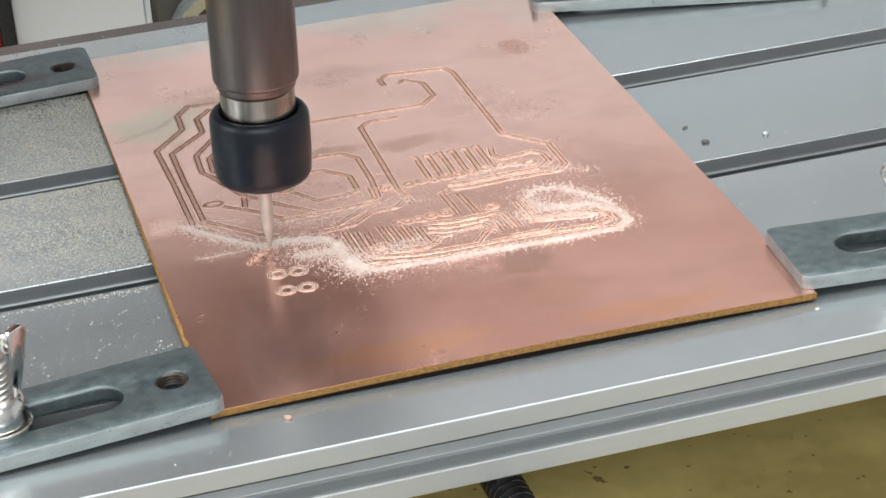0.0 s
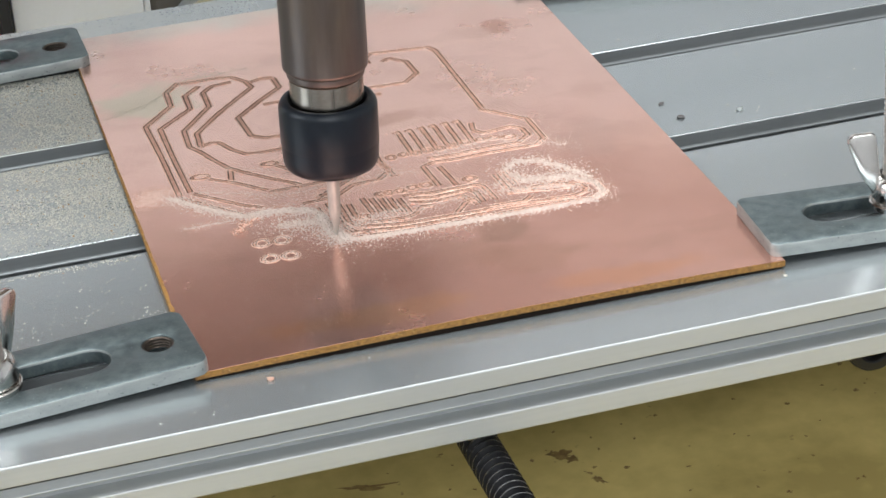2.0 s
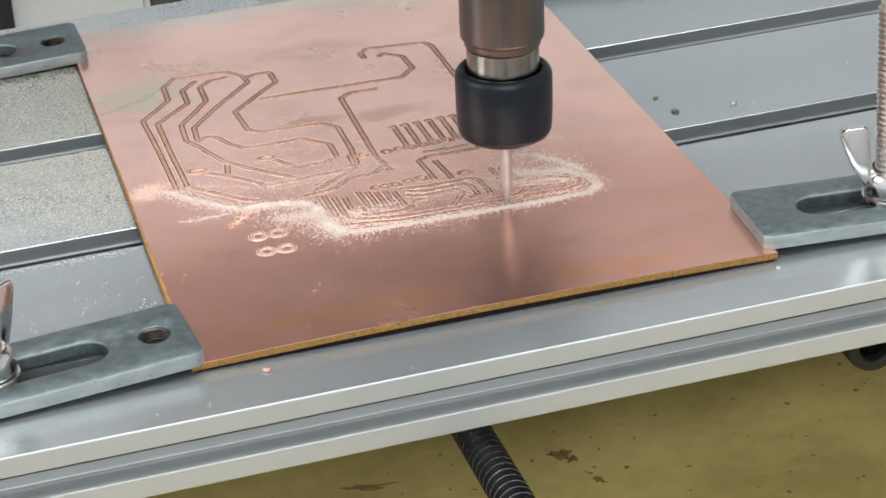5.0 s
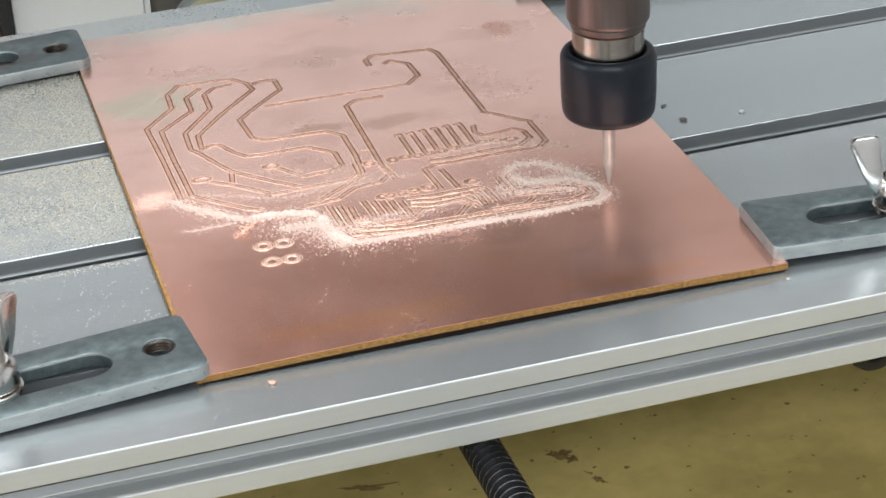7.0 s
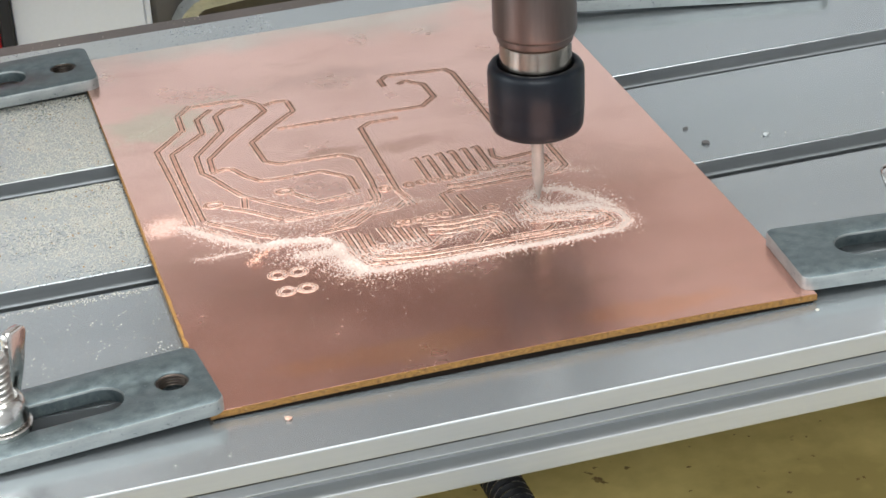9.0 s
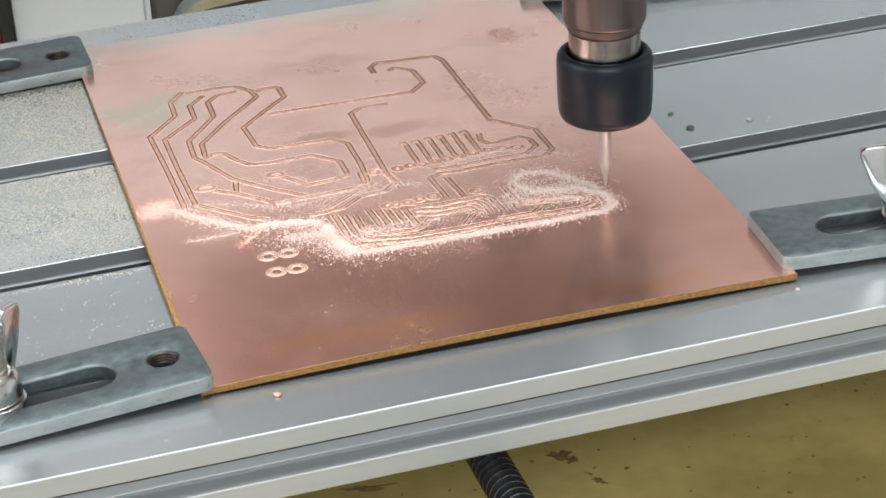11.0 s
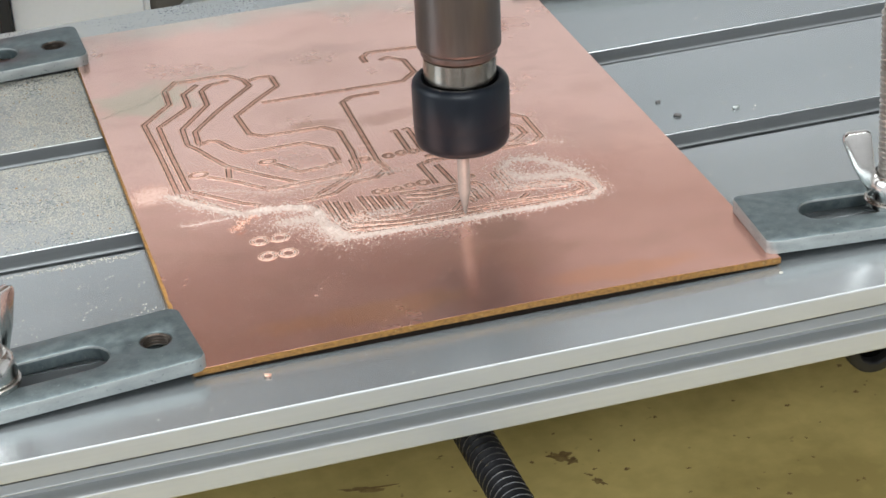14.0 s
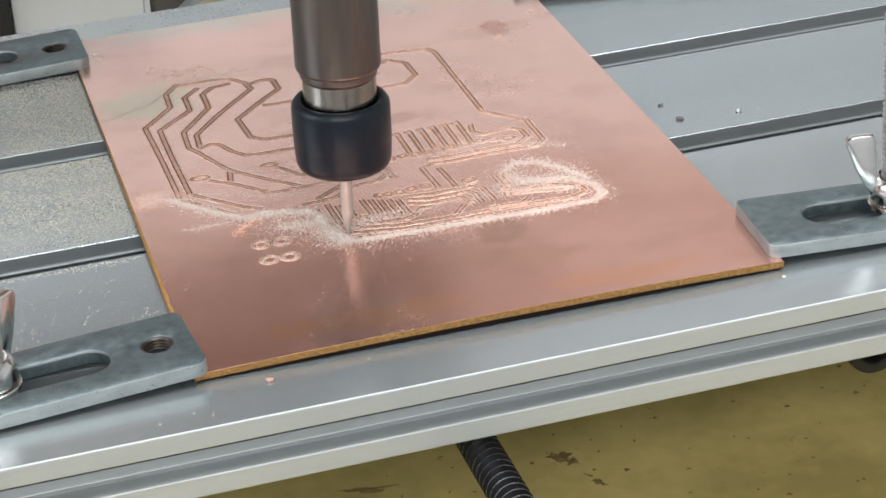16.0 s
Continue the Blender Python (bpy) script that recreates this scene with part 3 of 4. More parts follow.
def wing_bolt(name_m, turn, label, height):
    base = thing("wing_bolt", name_m, label, "wing bolt", "wing bolts of the clamps")
    sharpen(part("threaded_rod", helix(2.55, 3.0, -3.0, height, 1.0, 20), THREAD, base, "threaded steel rod"), 50)
    part("washer", lathe([(3.1, 0), (5.0, 0), (5.2, 0.2), (5.2, 0.9), (5.0, 1.1), (3.1, 1.1), (3.1, 0)], 40, False), NICKEL, base, smooth=False)
    rings = [(3.05, 1.15), (4.5, 1.15), (4.8, 1.5), (4.75, 3.4), (4.5, 4.6), (4.1, 5.3), (3.6, 5.7), (3.05, 5.5), (3.05, 1.15)]
    nut = sharpen(part("wing_nut", lathe(rings, 40, False), NICKEL, base, "bright nickel-plated wing nut"), 50)
    for side in (0, 180):
        out = [(2.9, 1.8), (4.6, 2.3), (6.2, 4.5), (8.2, 8.0), (10.3, 13.6), (10.1, 14.6), (9.2, 15.2), (5.4, 15.4), (4.6, 14.8), (4.1, 11.0), (3.7, 7.2), (3.2, 5.2)]
        out = [(2.9 + (r - 2.9) * 0.86, z * 0.9) for r, z in out]
        bm = bmesh.new()
        lower = [bm.verts.new((r, -1.0 + 0.25 * min(1, z / 12), z)) for r, z in out]
        upper = [bm.verts.new((r, 1.0 - 0.25 * min(1, z / 12), z)) for r, z in out]
        bm.faces.new(lower)
        bm.faces.new(upper[::-1])
        for k in range(len(out)):
            j = (k + 1) % len(out)
            bm.faces.new((lower[j], lower[k], upper[k], upper[j]))
        bmesh.ops.recalc_face_normals(bm, faces=bm.faces)
        bmesh.ops.bevel(bm, geom=list(bm.edges), offset=0.4, segments=2, affect="EDGES", profile=0.5)
        bmesh.ops.rotate(bm, cent=(0, 0, 0), matrix=Matrix.Rotation(radians(side + turn), 3, "Z"), verts=bm.verts)
        sharpen(part("wing", bm, NICKEL, nut), 40)
    BED.append(base)


wing_bolt(at(-31.3, 5.5, 3.1, 0, 0, 0), 48, "nickel wing bolt tightened through the slot of a strap clamp", 12.5)
wing_bolt(at(125.0, 7.6, 3.3, 0, 0, 0), 168, "nickel wing bolt with a tall threaded rod above its clamp", 36)

TIP = (20.55, 50.6)


def spindle():
    base = thing("spindle", at(TIP[0], TIP[1], 1.5, 0, 1.5, 0), "milling spindle with a browned shaft and black collet nut", "spindle")
    bit = sharpen(part("cutter", lathe([(0.06, 0), (0.2, 0.3), (0.85, 3.6), (1.0, 4.3), (1.08, 4.6), (1.08, 17)], 28), CARBIDE, base, "tapered carbide engraving bit"), 40)
    nut = [(3.2, 15.1), (5.6, 14.1), (7.1, 13.9), (7.85, 14.4), (8.2, 15.2), (8.3, 16.2), (8.42, 18.6), (8.42, 18.75), (8.46, 18.9), (8.48, 25.0), (8.35, 25.7), (7.95, 26.3), (7.3, 26.5), (6.8, 26.35), (6.7, 25.8), (6.7, 23.5)]
    sharpen(part("collet_nut", lathe(nut, 64), BLACKED, base, "black-oxide collet nut"), 40)
    sharpen(part("collet", lathe([(1.3, 15.0), (2.9, 15.0), (3.1, 15.2), (3.1, 18)], 32), DARK, base), 40)
    sharpen(part("neck", lathe([(6.3, 23.6), (6.3, 30.3), (6.0, 30.6), (6.0, 31.3)], 64), STEEL, base, "ground steel neck"), 40)
    sharpen(part("shaft", lathe([(6.1, 30.7), (6.5, 30.75), (6.62, 30.95), (6.65, 31.9), (6.9, 32.05), (7.2, 32.35), (7.3, 32.8), (7.3, 62)], 64), BRONZE, base, "browned steel shaft"), 40)
    # unseen parts; brown tone and carriage width chosen for their reflection in the copper
    motor = sharpen(part("motor", lathe([(9, 58), (14, 58.4), (21, 60), (22, 61.5), (22, 124), (21, 126)], 64), CASTING, base, "brown cylindrical motor"), 40)
    part("motor_holder", box(-29, 29, -10, 60, 78, 112, 2), CASTING, base, "brown motor holder")
    part("carriage", box(-66, 34, 58, 84, 47, 128, 3), CASTING, base, "brown carriage behind the motor")
    return base


SPINDLE = spindle()


def rear_gap_filler():
    # added strip that stands in for the dark gap behind the table's rear edge
    bm = extrude_profile([(168, -40), (206.1, -40), (206.5, -39.6), (206.5, -13.4), (206.1, -13), (168.4, -13), (168, -13.4)], -132, 240)
    base = part("rear_gap_filler", bm, BROWN)
    tagged(base, "dark brown dusty strip added for the dark gap behind the table", "beam")
    for x in (-130, 218):
        part("foot", box(x, x + 20, 170, 197, BENCH_Z, -40.2, 1), BROWN, base)


rear_gap_filler()


def gantry():
    base = thing("gantry", at(0, 0, 0), "dark cross beam with guide rods above the table", "gantry")
    for z in (84, 118):
        part("guide_rod", lathe([(5, -120), (5, 240)], 24, True), STEEL, base).matrix_local = at(0, 122, z, 0, 90, 0)
    # added out of view: tones down what the copper reflects
    part("dimming_panel", box(-122, 230, 150, 162, 54, 140, 1), PANEL, base, "unseen pale grey panel added to dim the reflection in the board")
    for x in (-132, 230):
        part("side_plate", box(x, x + 10, 100, 148, BENCH_Z, 140, 1), RUBBER, base)


gantry()


def lead_screw():
    base = thing("lead_screw", at(44.2, -60, -19), "black lead screw below the table", "lead screw")
    ob = part("threaded_shaft", helix(1.8, 3.25, 0, 200, 1.85, 28, 1), SCREW, base, mats=(CREST,))
    ob.matrix_local = at(0, 0, 0, -90, 0, 0)
    for y in (-6, 196):  # held at both ends
        b = part("bearing_block", box(-10, 10, y, y + 10, BENCH_Z + 19, 9, 1), RUBBER, base)


lead_screw()


def slide_rail():
    base = thing("slide_rail", at(116.4, 10, -17.6), "round slide rail with a black end sleeve", "slide rail")
    sharpen(part("end_sleeve", lathe([(3.1, 3), (3.1, 0.3), (3.4, 0), (4.6, 0), (5.1, 0.4), (5.2, 1), (5.2, 24), (4.8, 24.4)], 40, True, None, "y"), RUBBER, base, "black plastic end sleeve"), 40)
    part("rod", lathe([(3.0, 2), (3.0, 190)], 24, True, None, "y"), STEEL, base, smooth=True)
    part("foot", box(-5, 5, 150, 170, BENCH_Z + 17.6, -2, 1), RUBBER, base)


slide_rail()


# ---- things on the bench behind the table ----
def behind():
    base = thing("grey_case", at(0, 0, BENCH_Z), "pale grey plastic case standing behind the machine", "case")
    part("front_panel", box(-0.6, 35.4, 300, 303, 0, 115, 0.5), PALE, base)
    part("side_trim", box(35.5, 37.3, 300.6, 303, 0, 115, 0.5), PALE, base, "thin edge trim")
    part("shell", box(-0.5, 37.2, 303.05, 380, 0, 115, 1.2), PALE, base)
    ob = part("dark_case", box(-4.6, -1.1, 296, 380, BENCH_Z, 60, 0.6), NAVY)
    tagged(ob, "narrow dark case beside the grey case", "case")
    ob = part("red_case", box(-60, -4.8, 298, 380, BENCH_Z, 60, 1.0), RED)
    tagged(ob, "red case standing behind the machine", "case")
    ob = part("charcoal_box", box(37.6, 150, 306, 400, BENCH_Z, 40, 2), CHARCOAL)
    tagged(ob, "charcoal box in the gap behind the table", "box")
    base = thing("bracket", at(0, 0, 0), "grey metal bent bracket in front of the charcoal box", "bracket")
    out = [(42.8, -51.5), (43.2, -49.6), (45.5, -46.2), (48.8, -43.4), (52, -42.2), (110, -37.5), (110, -41.5), (54, -45.4), (51.5, -45.8), (49.8, -46.8), (47.4, -50.4), (47.0, BENCH_Z), (42.8, BENCH_Z)]
    bm = bmesh.new()
    lower = [bm.verts.new((x, 296, z)) for x, z in out]
    upper = [bm.verts.new((x, 304, z)) for x, z in out]
    for f in (lower, upper[::-1]):
        bmesh.ops.triangulate(bm, faces=[bm.faces.new(f)])
    for k in range(len(out)):
        j = (k + 1) % len(out)
        bm.faces.new((lower[j], lower[k], upper[k], upper[j]))
    bmesh.ops.recalc_face_normals(bm, faces=bm.faces)
    part("bent_arm", bm, PALE_ZINC, base)


behind()


# ---- dust, chips and stains ----
def flakes(spots, rng, size, base_z, flat=0.5):
    """Many tiny rough chips at the given spots: irregular four-sided shards."""
    verts, faces = [], []
    for x, y, s in spots:
        r = size * s
        z0 = base_z + (lift(x, y) if base_z == BOARD_TOP else 0)
        k = len(verts)
        a = rng.uniform(0, 6.28)
        for j in range(3):
            b = a + j * 2.09 + rng.uniform(-0.5, 0.5)
            q = r * rng.uniform(0.5, 1.3)
            verts.append(((x + q * math.cos(b)) * MM, (y + q * math.sin(b)) * MM, (z0 + rng.uniform(-0.02, 0.3) * r) * MM))
        verts.append(((x + rng.uniform(-0.3, 0.3) * r) * MM, (y + rng.uniform(-0.3, 0.3) * r) * MM, (z0 + r * rng.uniform(flat * 0.6, flat * 1.6)) * MM))
        faces += [(k, k + 1, k + 3), (k + 1, k + 2, k + 3), (k + 2, k, k + 3)]
    return verts, faces


def stuff(name, vf, mat, label, category):
    me = bpy.data.meshes.new(name)
    me.from_pydata(vf[0], [], vf[1])
    me.materials.append(mat)
    ob = tagged(new(name, me), label, category, kind="stuff")
    BED.append(ob)
    return ob


def along(path, count, spread, rng, bias=0.0):
    """Spots scattered round a path, thinning outwards; bias moves them towards the operator."""
    lens = [math.dist(a, b) for a, b in zip(path, path[1:])]
    for _ in range(count):
        k = rng.choices(range(len(lens)), lens)[0]
        u = rng.random()
        (ax, ay), (bx, by) = path[k], path[k + 1]
        g = spread * (abs(rng.gauss(0, 1)) ** 1.3)
        a = rng.uniform(0, 6.28)
        yield ax + (bx - ax) * u + g * math.cos(a), ay + (by - ay) * u + g * math.sin(a) - bias * rng.random(), rng.uniform(0.5, 1.4)


def ridge(path, width, height, rng, verts, faces):
    """A low uneven bank of dust heaped along a path."""
    pts = resample(path, 0.22)
    cols = 14
    start = len(verts)
    for k, (x, y) in enumerate(pts):
        ax, ay = pts[max(0, k - 1)]
        bx, by = pts[min(len(pts) - 1, k + 1)]
        d = math.hypot(bx - ax, by - ay) or 1
        nx, ny = -(by - ay) / d, (bx - ax) / d
        end = min(1, k / 6, (len(pts) - 1 - k) / 6)
        w = width * (0.65 + 0.7 * noise.noise((x * 0.35, y * 0.35, 3))) * (0.3 + 0.7 * end)
        for c in range(cols + 1):
            u = c / cols * 2 - 1
            h = height * max(0, 1 - u * u) * (0.55 + 0.9 * noise.noise((x * 1.3 + u, y * 1.3, 7))) * end + rng.uniform(-0.16, 0.2)
            if abs(u) == 1:
                h = -0.05
            verts.append(((x + nx * w * u) * MM, (y + ny * w * u) * MM, (BOARD_TOP + h + lift(x, y)) * MM))
    for k in range(len(pts) - 1):
        for c in range(cols):
            a = start + k * (cols + 1) + c
            faces.append((a, a + 1, a + cols + 2, a + cols + 1))


LOWER_EDGE = [(31.9, 46.4), (32.9, 38.4), (35.5, 35.3), (43.8, 34.6), (53.8, 34.2), (68.8, 33.6), (78.7, 33.7), (81.4, 36.2), (81.3, 40.3), (77.8, 44.1)]
WEST_EDGE = [(7.8, 65.4), (11.0, 61.2), (15.1, 56.2), (19.4, 52.2), (22.5, 52.6), (28.4, 51.2), (31.9, 48.8)]
HEAP = [(67.5, 51.4), (70.0, 54.1), (74.2, 53.7), (78.2, 48.4), (81.0, 42.7)]
HEAP_FRONT = [(68.0, 49.7), (70.0, 46.1), (73.9, 45.1), (78.0, 44.7)]


def dust():
    rng = random.Random(11)
    verts, faces = [], []
    ridge(WEST_EDGE[:4], 0.7, 0.35, rng, verts, faces)
    ridge(WEST_EDGE[3:], 1.2, 0.5, rng, verts, faces)
    ridge([WEST_EDGE[-1]] + LOWER_EDGE[:3], 1.5, 0.55, rng, verts, faces)
    ridge(LOWER_EDGE[2:7], 0.85, 0.4, rng, verts, faces)
    ridge(LOWER_EDGE[6:], 0.7, 0.3, rng, verts, faces)
    ridge(HEAP_FRONT, 0.7, 0.3, rng, verts, faces)
    stuff("dust_bank", (verts, faces), DUST, "pale pink milling dust banked along the cut lines", "dust")
    spots = list(along(LOWER_EDGE, 6000, 0.95, rng, 0.3))
    spots += along(WEST_EDGE, 4200, 1.2, rng, 0.8)
    spots += along([(24, 47), (31, 46), (33, 36)], 3000, 2.3, rng, 2.0)
    spots += along(HEAP, 2300, 1.5, rng)
    spots += along(HEAP_FRONT, 2000, 1.2, rng)
    spots += along([(64, 44), (78, 40)], 900, 2.6, rng)
    spots += along([(36, 42), (46, 44)], 400, 2.4, rng)
    stuff("milling_dust", flakes(spots, rng, 0.17, BOARD_TOP, 0.9), DUST, "pale pink milling dust over the cut lines", "dust")
    spots = list(along([(13, 66), (28, 58), (42, 60), (52, 58)], 4200, 4.6, rng))
    spots += along([(14, 78), (30, 68), (44, 64)], 1300, 5.0, rng)
    spots += along([(58, 64), (70, 66), (82, 58)], 2600, 4.2, rng)
    spots += along([(34, 40), (58, 44), (80, 48)], 3600, 4.0, rng)
    spots += along([(24, 46), (34, 33), (60, 34)], 900, 4.0, rng, 3.0)
    spots += [(rng.uniform(3, 40), rng.uniform(5, 52), rng.uniform(0.4, 1.3)) for _ in range(110)]
    spots += [(rng.uniform(3, 95), rng.uniform(4, 100), rng.uniform(0.4, 1.2)) for _ in range(300)]
    spots += along([(7.5, 51.5), (17, 51.6)], 700, 0.9, rng)
    spots += along([(14, 14), (21, 10), (29, 6)], 16, 3.4, rng)
    spots = [q for q in spots if 1 < board_local(q[0], q[1])[0] < 99 and q[1] > 1.5]
    stuff("loose_dust", flakes(spots, rng, 0.11, BOARD_TOP, 0.8), DUST, "loose pale dust specks scattered on the copper", "dust")
    # torn copper crumbs along all the cuts
    spots = []
    for path in TRACES:
        length = sum(math.dist(a, b) for a, b in zip(path, path[1:]))
        spots += along(path, int(length * 3.0), 0.5, rng)
    stuff("burr_crumbs", flakes(spots, rng, 0.12, BOARD_TOP, 1.0), BURR, "torn copper crumbs along the cut lines", "chips")
    spots = []
    for cx, cy in RINGS:
        ring = [(cx + 1.25 * math.cos(k * 0.42), cy + 1.25 * math.sin(k * 0.42)) for k in range(16)]
        spots += along(ring, 80, 0.1, rng)
    stuff("ring_dust", flakes(spots, rng, 0.13, BOARD_TOP, 0.9), DUST, "pale dust lying in the four small rings", "dust")
    spots = list(along([(16.3, 46.5), (18.5, 49), (20.8, 51)], 260, 0.7, rng))
    spots += [(rng.uniform(8, 60), rng.uniform(2, 60), rng.uniform(0.4, 1.0)) for _ in range(36)]
    stuff("copper_chips", flakes(spots, rng, 0.15, BOARD_TOP, 0.8), CHIP, "bright curled copper chips beside the cuts", "chips")
    spots = [(4.6 + rng.gauss(0, 1.7) + 0.8 * k, 66.4 + rng.gauss(0, 1.5) + 0.9 * k, rng.uniform(0.4, 1.2)) for k in (-1, 0, 1, 2) for _ in range(1700)]
    spots = [q for q in spots if board_local(q[0], q[1])[0] > 0.3]
    stuff("dust_patch", flakes(spots, rng, 0.14, BOARD_TOP, 0.35), PINKDUST, "thin pale patch of settled dust on the copper", "dust")
    spots = list(along([(1.5, 106), (12, 111), (20, 119.5), (34, 121)], 4200, 3.0, rng))
    spots = [q for q in spots if board_local(q[0], q[1])[0] > 0.3]
    stuff("green_bloom", flakes(spots, rng, 0.09, BOARD_TOP, 0.3), BLOOM, "thin greenish grey bloom on the copper near the traces", "dust")
    # dust lying on the table between the slots
    spots = []
    while len(spots) < 38000:
        x, y = rng.uniform(-44, 2), rng.uniform(20, 138)
        if any(f - 7.6 < y < f + 0.3 for f in SLOTS):
            continue
        off = -board_local(x, y)[0]
        clump = 0.45 + 1.0 * noise.noise((x * 0.2, y * 0.2, 5.0)) + 1.5 * noise.noise((x * 1.1, y * 1.1, 1.0))
        near = 1.3 * math.exp(-off / 9) * (y > 57)
        fall = min(1, max(0.035, (y - 46) / 30))
        if off < 0.3 or rng.random() > fall * max(0.05, min(1, 0.6 * clump + near)):
            continue
        spots.append((x, y, rng.uniform(0.35, 1.5)))
    for f in SLOTS[1:]:
        spots += [(x, y, s) for x, y, s in along([(-42, f - 8.2), (-1, f - 8.2)], 500, 0.7, rng, 1.2) if y < f - 7.7 and board_local(x, y)[0] < -0.3]
    stuff("table_dust", flakes(spots, rng, 0.15, 0.0, 0.8), GREYDUST, "beige dust settled on the table beside the board", "dust")
    dark = [(x + rng.gauss(0, 0.5), y + rng.gauss(0, 0.5), q) for x, y, q in rng.sample(spots, 420)]
    dark = [q for q in dark if board_local(q[0], q[1])[0] < -0.3 and not any(f - 7.6 < q[1] < f + 0.3 for f in SLOTS)]
    stuff("laminate_dust", flakes(dark, rng, 0.17, 0.0, 1.0), LAMINATE, "brown laminate grains among the dust on the table", "dust")
    spots = [(rng.uniform(102, 170), rng.uniform(16, 125), rng.uniform(0.4, 1.6)) for _ in range(110)]
    spots += [(rng.uniform(-10, 110), rng.uniform(-13, -2), rng.uniform(0.3, 1.1)) for _ in range(34)]
    spots = [s for s in spots if not any(f - 7.6 < s[1] < f + 0.3 for f in SLOTS)]
    stuff("table_specks", flakes(spots, rng, 0.2, 0.0, 0.5), GREYDUST, "few pale specks on the bare table", "dust")
    spots = [(rng.uniform(-40, 90), rng.uniform(192, 206), rng.uniform(0.4, 1.3)) for _ in range(70)]
    BED.remove(stuff("filler_dust", flakes(spots, rng, 0.22, -13.0, 0.6), GREYDUST, "pale specks of dust on the strip behind the table", "dust"))


dust()


def crumb(x, y, z, r, mat, name, label, seed):
    rng = random.Random(seed)
    bm = bmesh.new()
    bmesh.ops.create_icosphere(bm, subdivisions=1, radius=r)
    for v in bm.verts:
        v.co *= rng.uniform(0.6, 1.3)
        v.co.z = max(-0.2 * r, v.co.z * 0.6)
    ob = part(name, bm, mat)
    ob.matrix_world = at(x, y, z + 0.2 * r)
    BED.append(tagged(ob, label, "debris"))


def swarf(x, y, r, sweep, turn, seed):
    """A hair-thin curl of copper lying on the board."""
    rng = random.Random(seed)
    bm = bmesh.new()
    rows = []
    for k in range(15):
        a = radians(turn + sweep * k / 14)
        q = r * (1 + 0.03 * k)
        c = Vector((q * math.cos(a), q * math.sin(a), 0.15 + 0.5 * math.sin(k / 14 * math.pi) * rng.uniform(0.8, 1.1)))
        d = Vector((math.cos(a), math.sin(a), 0))
        rows.append([bm.verts.new(c + d * o + Vector((0, 0, h))) for o, h in ((-0.06, 0), (0, 0.06), (0.06, 0), (0, -0.06))])
    for a, b in zip(rows, rows[1:]):
        for k in range(4):
            bm.faces.new((a[k], b[k], b[(k + 1) % 4], a[(k + 1) % 4]))
    bmesh.ops.recalc_face_normals(bm, faces=bm.faces)
    ob = part("copper_curl", bm, CHIP, smooth=True)
    ob.matrix_world = at(x, y, BOARD_TOP)
    BED.append(tagged(ob, "hair-thin curl of cut copper on the board", "swarf", "copper curls on the board"))


for k, (x, y, r, sweep) in enumerate(((26.5, 71.0, 1.6, 100), (35.0, 55.5, 1.3, 160), (18.4, 48.2, 1.1, 150), (17.2, 47.0, 0.9, 190), (47.0, 73.0, 1.8, 90), (60.5, 66.0, 1.3, 120))):
    swarf(x, y, r, sweep, 53 * k, 40 + k)

crumb(118.6, 62.7, 0, 0.8, PALE_ZINC, "metal_crumb", "shiny metal crumb lying on the table", 1)
crumb(106.9, 63.6, 0, 0.85, CHARCOAL, "dark_crumb", "dark grey crumb lying on the table", 2)
crumb(105.9, 71.3, 0, 0.6, CHARCOAL, "dark_crumb", "small dark crumb lying on the table", 3)
crumb(11.3, -3.6, 0, 0.75, CHIP, "copper_crumb", "bright copper crumb in front of the board", 4)
crumb(99.0, -3.4, 0, 0.32, GREYDUST, "yellow_crumb", "tiny yellowish crumb in front of the board", 5)
crumb(1.2, 13.4, 1.6, 0.6, CHIP, "copper_crumb", "pale crumb on the board beside a clamp", 6)


def blot(x, y, rx, ry, turn, seed, label):
    """A dried stain: a thin ragged film on the bench."""
    rng = random.Random(seed)
    bm = bmesh.new()
    n = 40
    rim = []
    for k in range(n):
        a = 2 * math.pi * k / n
        q = 0.7 + 0.75 * noise.noise((math.cos(a) * 1.7 + seed, math.sin(a) * 1.7, seed)) + rng.uniform(-0.12, 0.12)
        rim.append(bm.verts.new((rx * q * math.cos(a), ry * q * math.sin(a), 0)))
    top = [bm.verts.new((v.co.x * 0.86, v.co.y * 0.86, 0.05)) for v in rim]
    for k in range(n):
        bm.faces.new((rim[k], rim[(k + 1) % n], top[(k + 1) % n], top[k]))
    bm.faces.new(top)
    ob = part("stain", bm, STAIN)
    ob.matrix_world = at(x, y, BENCH_Z + 0.01, 0, 0, turn)
    tagged(ob, label, "stain")


blot(72.6, 53.8, 3.0, 2.1, -35, 1, "rusty brown stain dried on the bench")
blot(74.2, 51.6, 1.7, 1.2, 20, 21, "rusty brown stain dried on the bench")
blot(70.9, 55.0, 1.2, 0.7, 50, 22, "rusty brown stain dried on the bench")
blot(76.4, 43.4, 2.3, 1.1, -60, 2, "small brown stain dried on the bench")
blot(75.6, 45.8, 0.9, 0.5, -40, 23, "small brown stain dried on the bench")
blot(35.0, 57.0, 7.0, 1.3, -12, 3, "long rusty stain dried on the bench")
blot(134.4, 54.5, 0.9, 0.6, 20, 4, "small reddish spot on the bench")
SPECK = random.Random(31)
for k in range(54):
    x, y = SPECK.uniform(30, 140), SPECK.uniform(24, 66)
    size = 0.22 + 0.4 * SPECK.random() ** 2
    blot(x, y, size * SPECK.uniform(1, 1.7), size, SPECK.uniform(0, 180), 50 + k, "tiny brown spot dried on the bench")

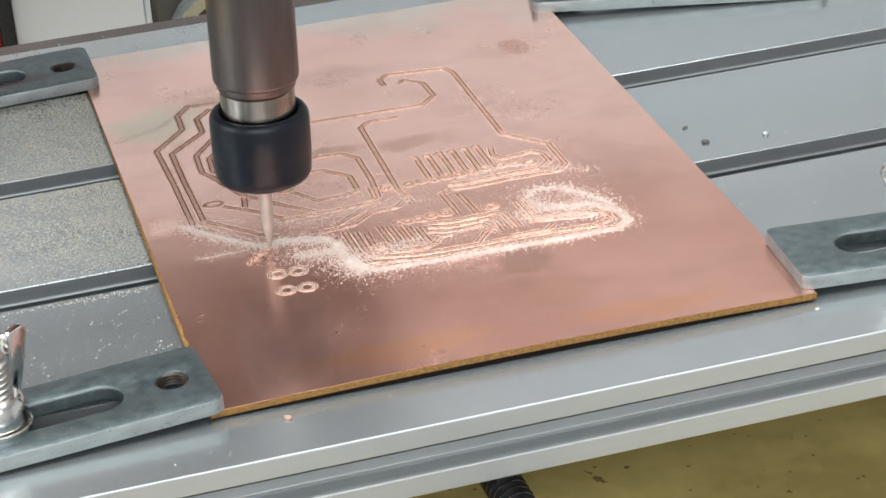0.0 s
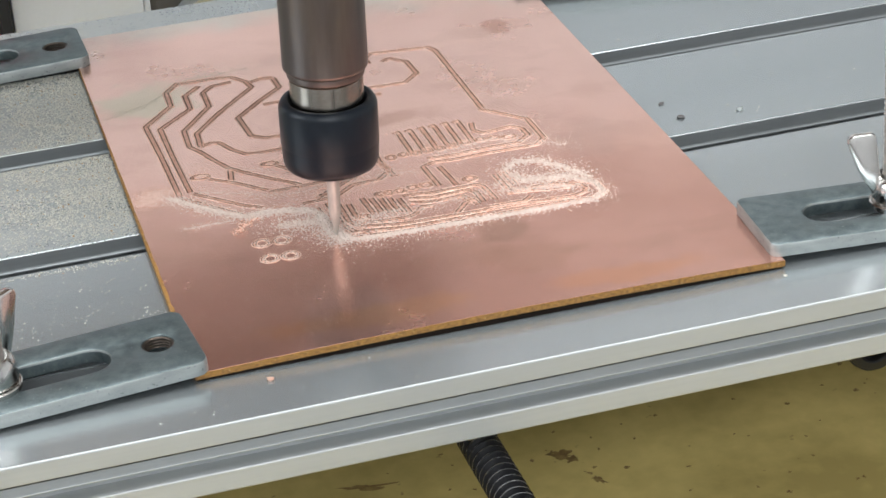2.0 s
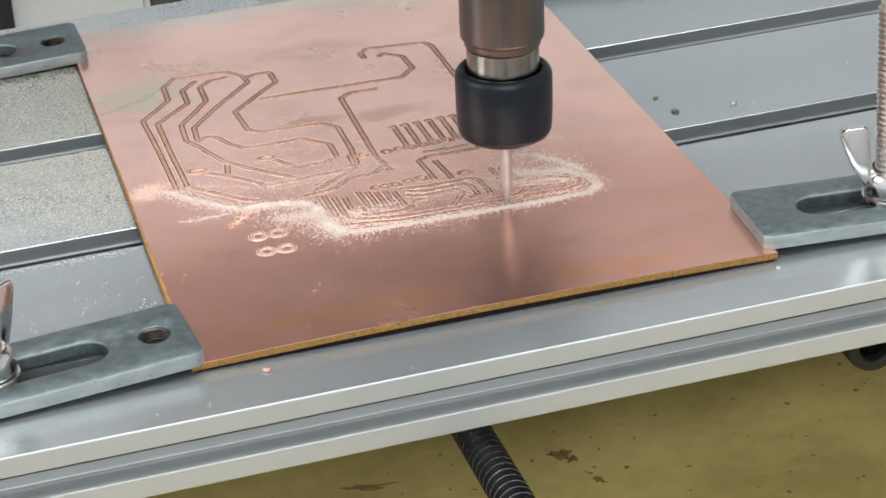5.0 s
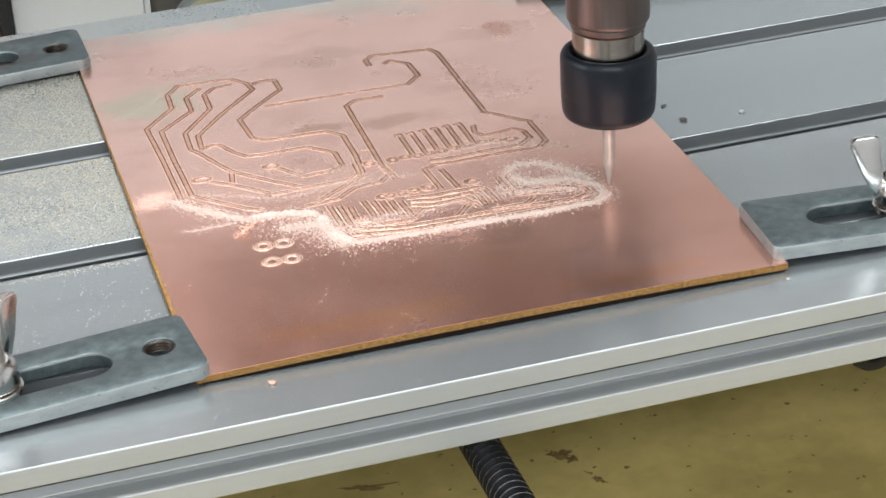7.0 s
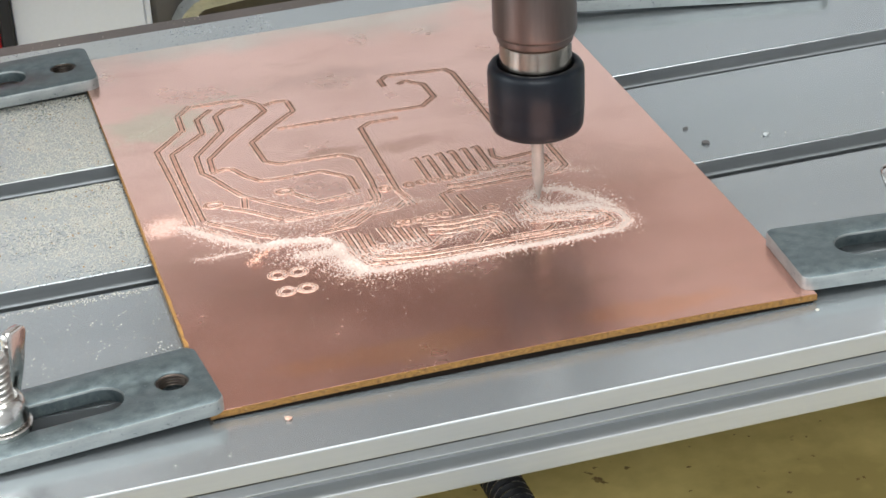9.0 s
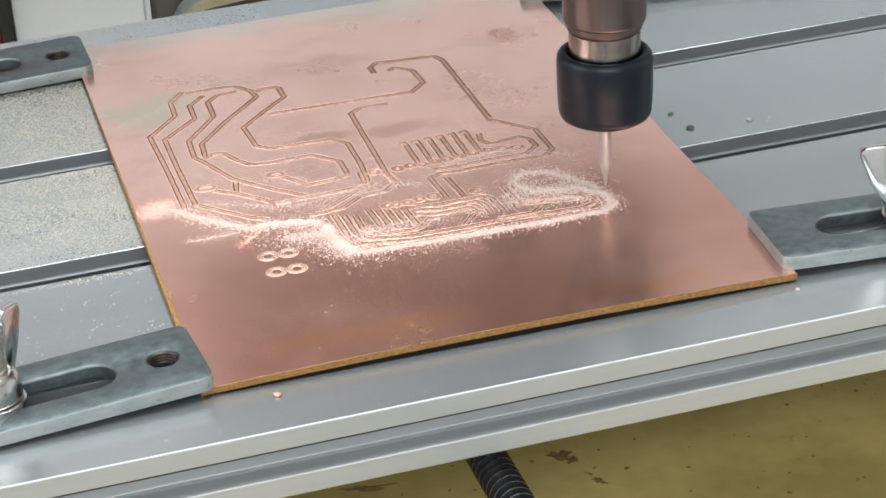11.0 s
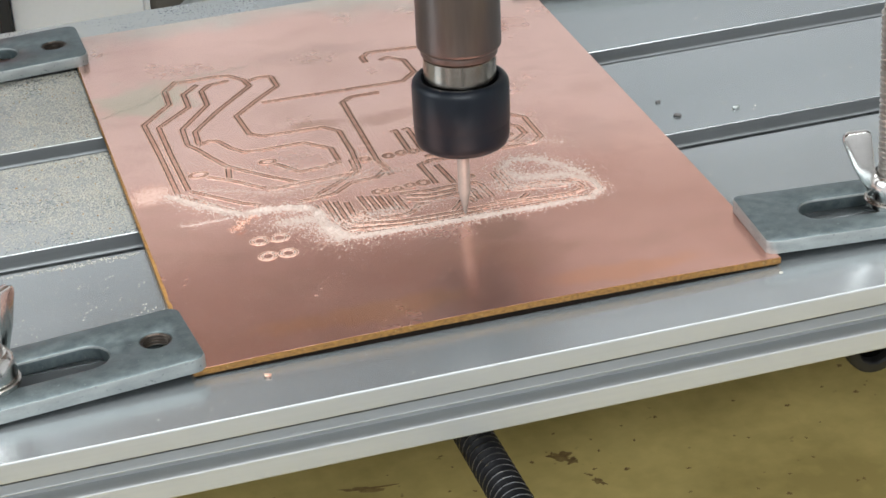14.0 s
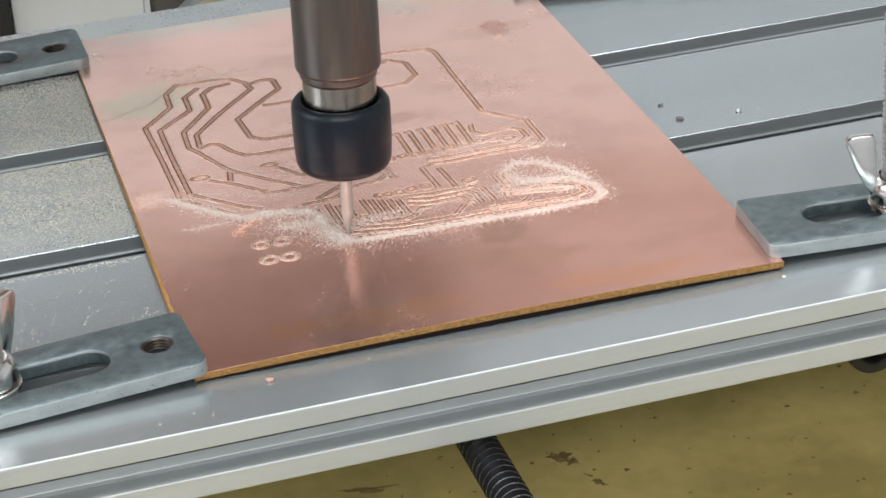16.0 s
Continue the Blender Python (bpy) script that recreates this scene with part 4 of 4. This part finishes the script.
# ---- what moves ----
# the table's way towards the rear, and the spindle's way to the right
TABLE_WAY = [(0, 0), (0.5, 0.1), (0.9, 0.15), (1.0, 0.9), (1.5, 6.6), (2.0, 12.5), (2.2, 14.8), (2.32, 15.4), (2.6, 15.48), (4.2, 15.48), (6.3, 15.48), (6.5, 15.45), (6.6, 15.2), (6.75, 13.9), (7.0, 11.27), (7.5, 5.85), (7.62, 4.75), (7.75, 4.4), (8.0, 4.25), (8.5, 4.05), (8.62, 3.6), (8.75, 2.5), (9.0, -0.1), (9.2, -1.9), (9.35, -2.7), (9.5, -2.2), (9.9, 1.8), (10.1, 3.0), (10.7, 4.6), (10.95, 6.9), (11.3, 10.5), (11.5, 12.5), (11.62, 13.6), (11.8, 14.2), (12.0, 14.3), (15.5, 14.3), (15.75, 14.25), (15.87, 14.0), (16.0, 13.0)]
SPINDLE_WAY = [(0, 0), (0.5, 5.4), (0.95, 10.3), (1.08, 11.1), (1.5, 11.5), (2.0, 11.95), (2.1, 12.3), (2.5, 16.6), (3.0, 22.1), (3.5, 27.4), (4.0, 32.6), (6.0, 54.2), (6.5, 59.4), (6.65, 60.9), (6.85, 62.2), (7.05, 62.6), (7.3, 62.2), (7.5, 61.3), (7.62, 60.4), (8.0, 56.6), (8.5, 51.3), (8.62, 50.3), (9.0, 49.2), (9.2, 48.3), (9.35, 48.1), (9.5, 48.4), (9.9, 51.8), (10.7, 60.0), (10.95, 61.9), (11.3, 61.9), (11.5, 61.2), (12.0, 56.7), (12.5, 51.4), (14.0, 35.5), (15.0, 24.7), (15.5, 19.2), (15.75, 16.5), (15.87, 15.3), (16.0, 14.2)]


def motions():
    for ob in BED:
        home = ob.matrix_world.copy() if ob.parent else ob.matrix_basis.copy()
        walk(ob, [(t, Matrix.Translation((0, d * MM, 0)) @ home) for t, d in TABLE_WAY])
    home = SPINDLE.matrix_basis.copy()
    walk(SPINDLE, [(t, Matrix.Translation((d * MM, 0, 0)) @ home) for t, d in SPINDLE_WAY])


motions()
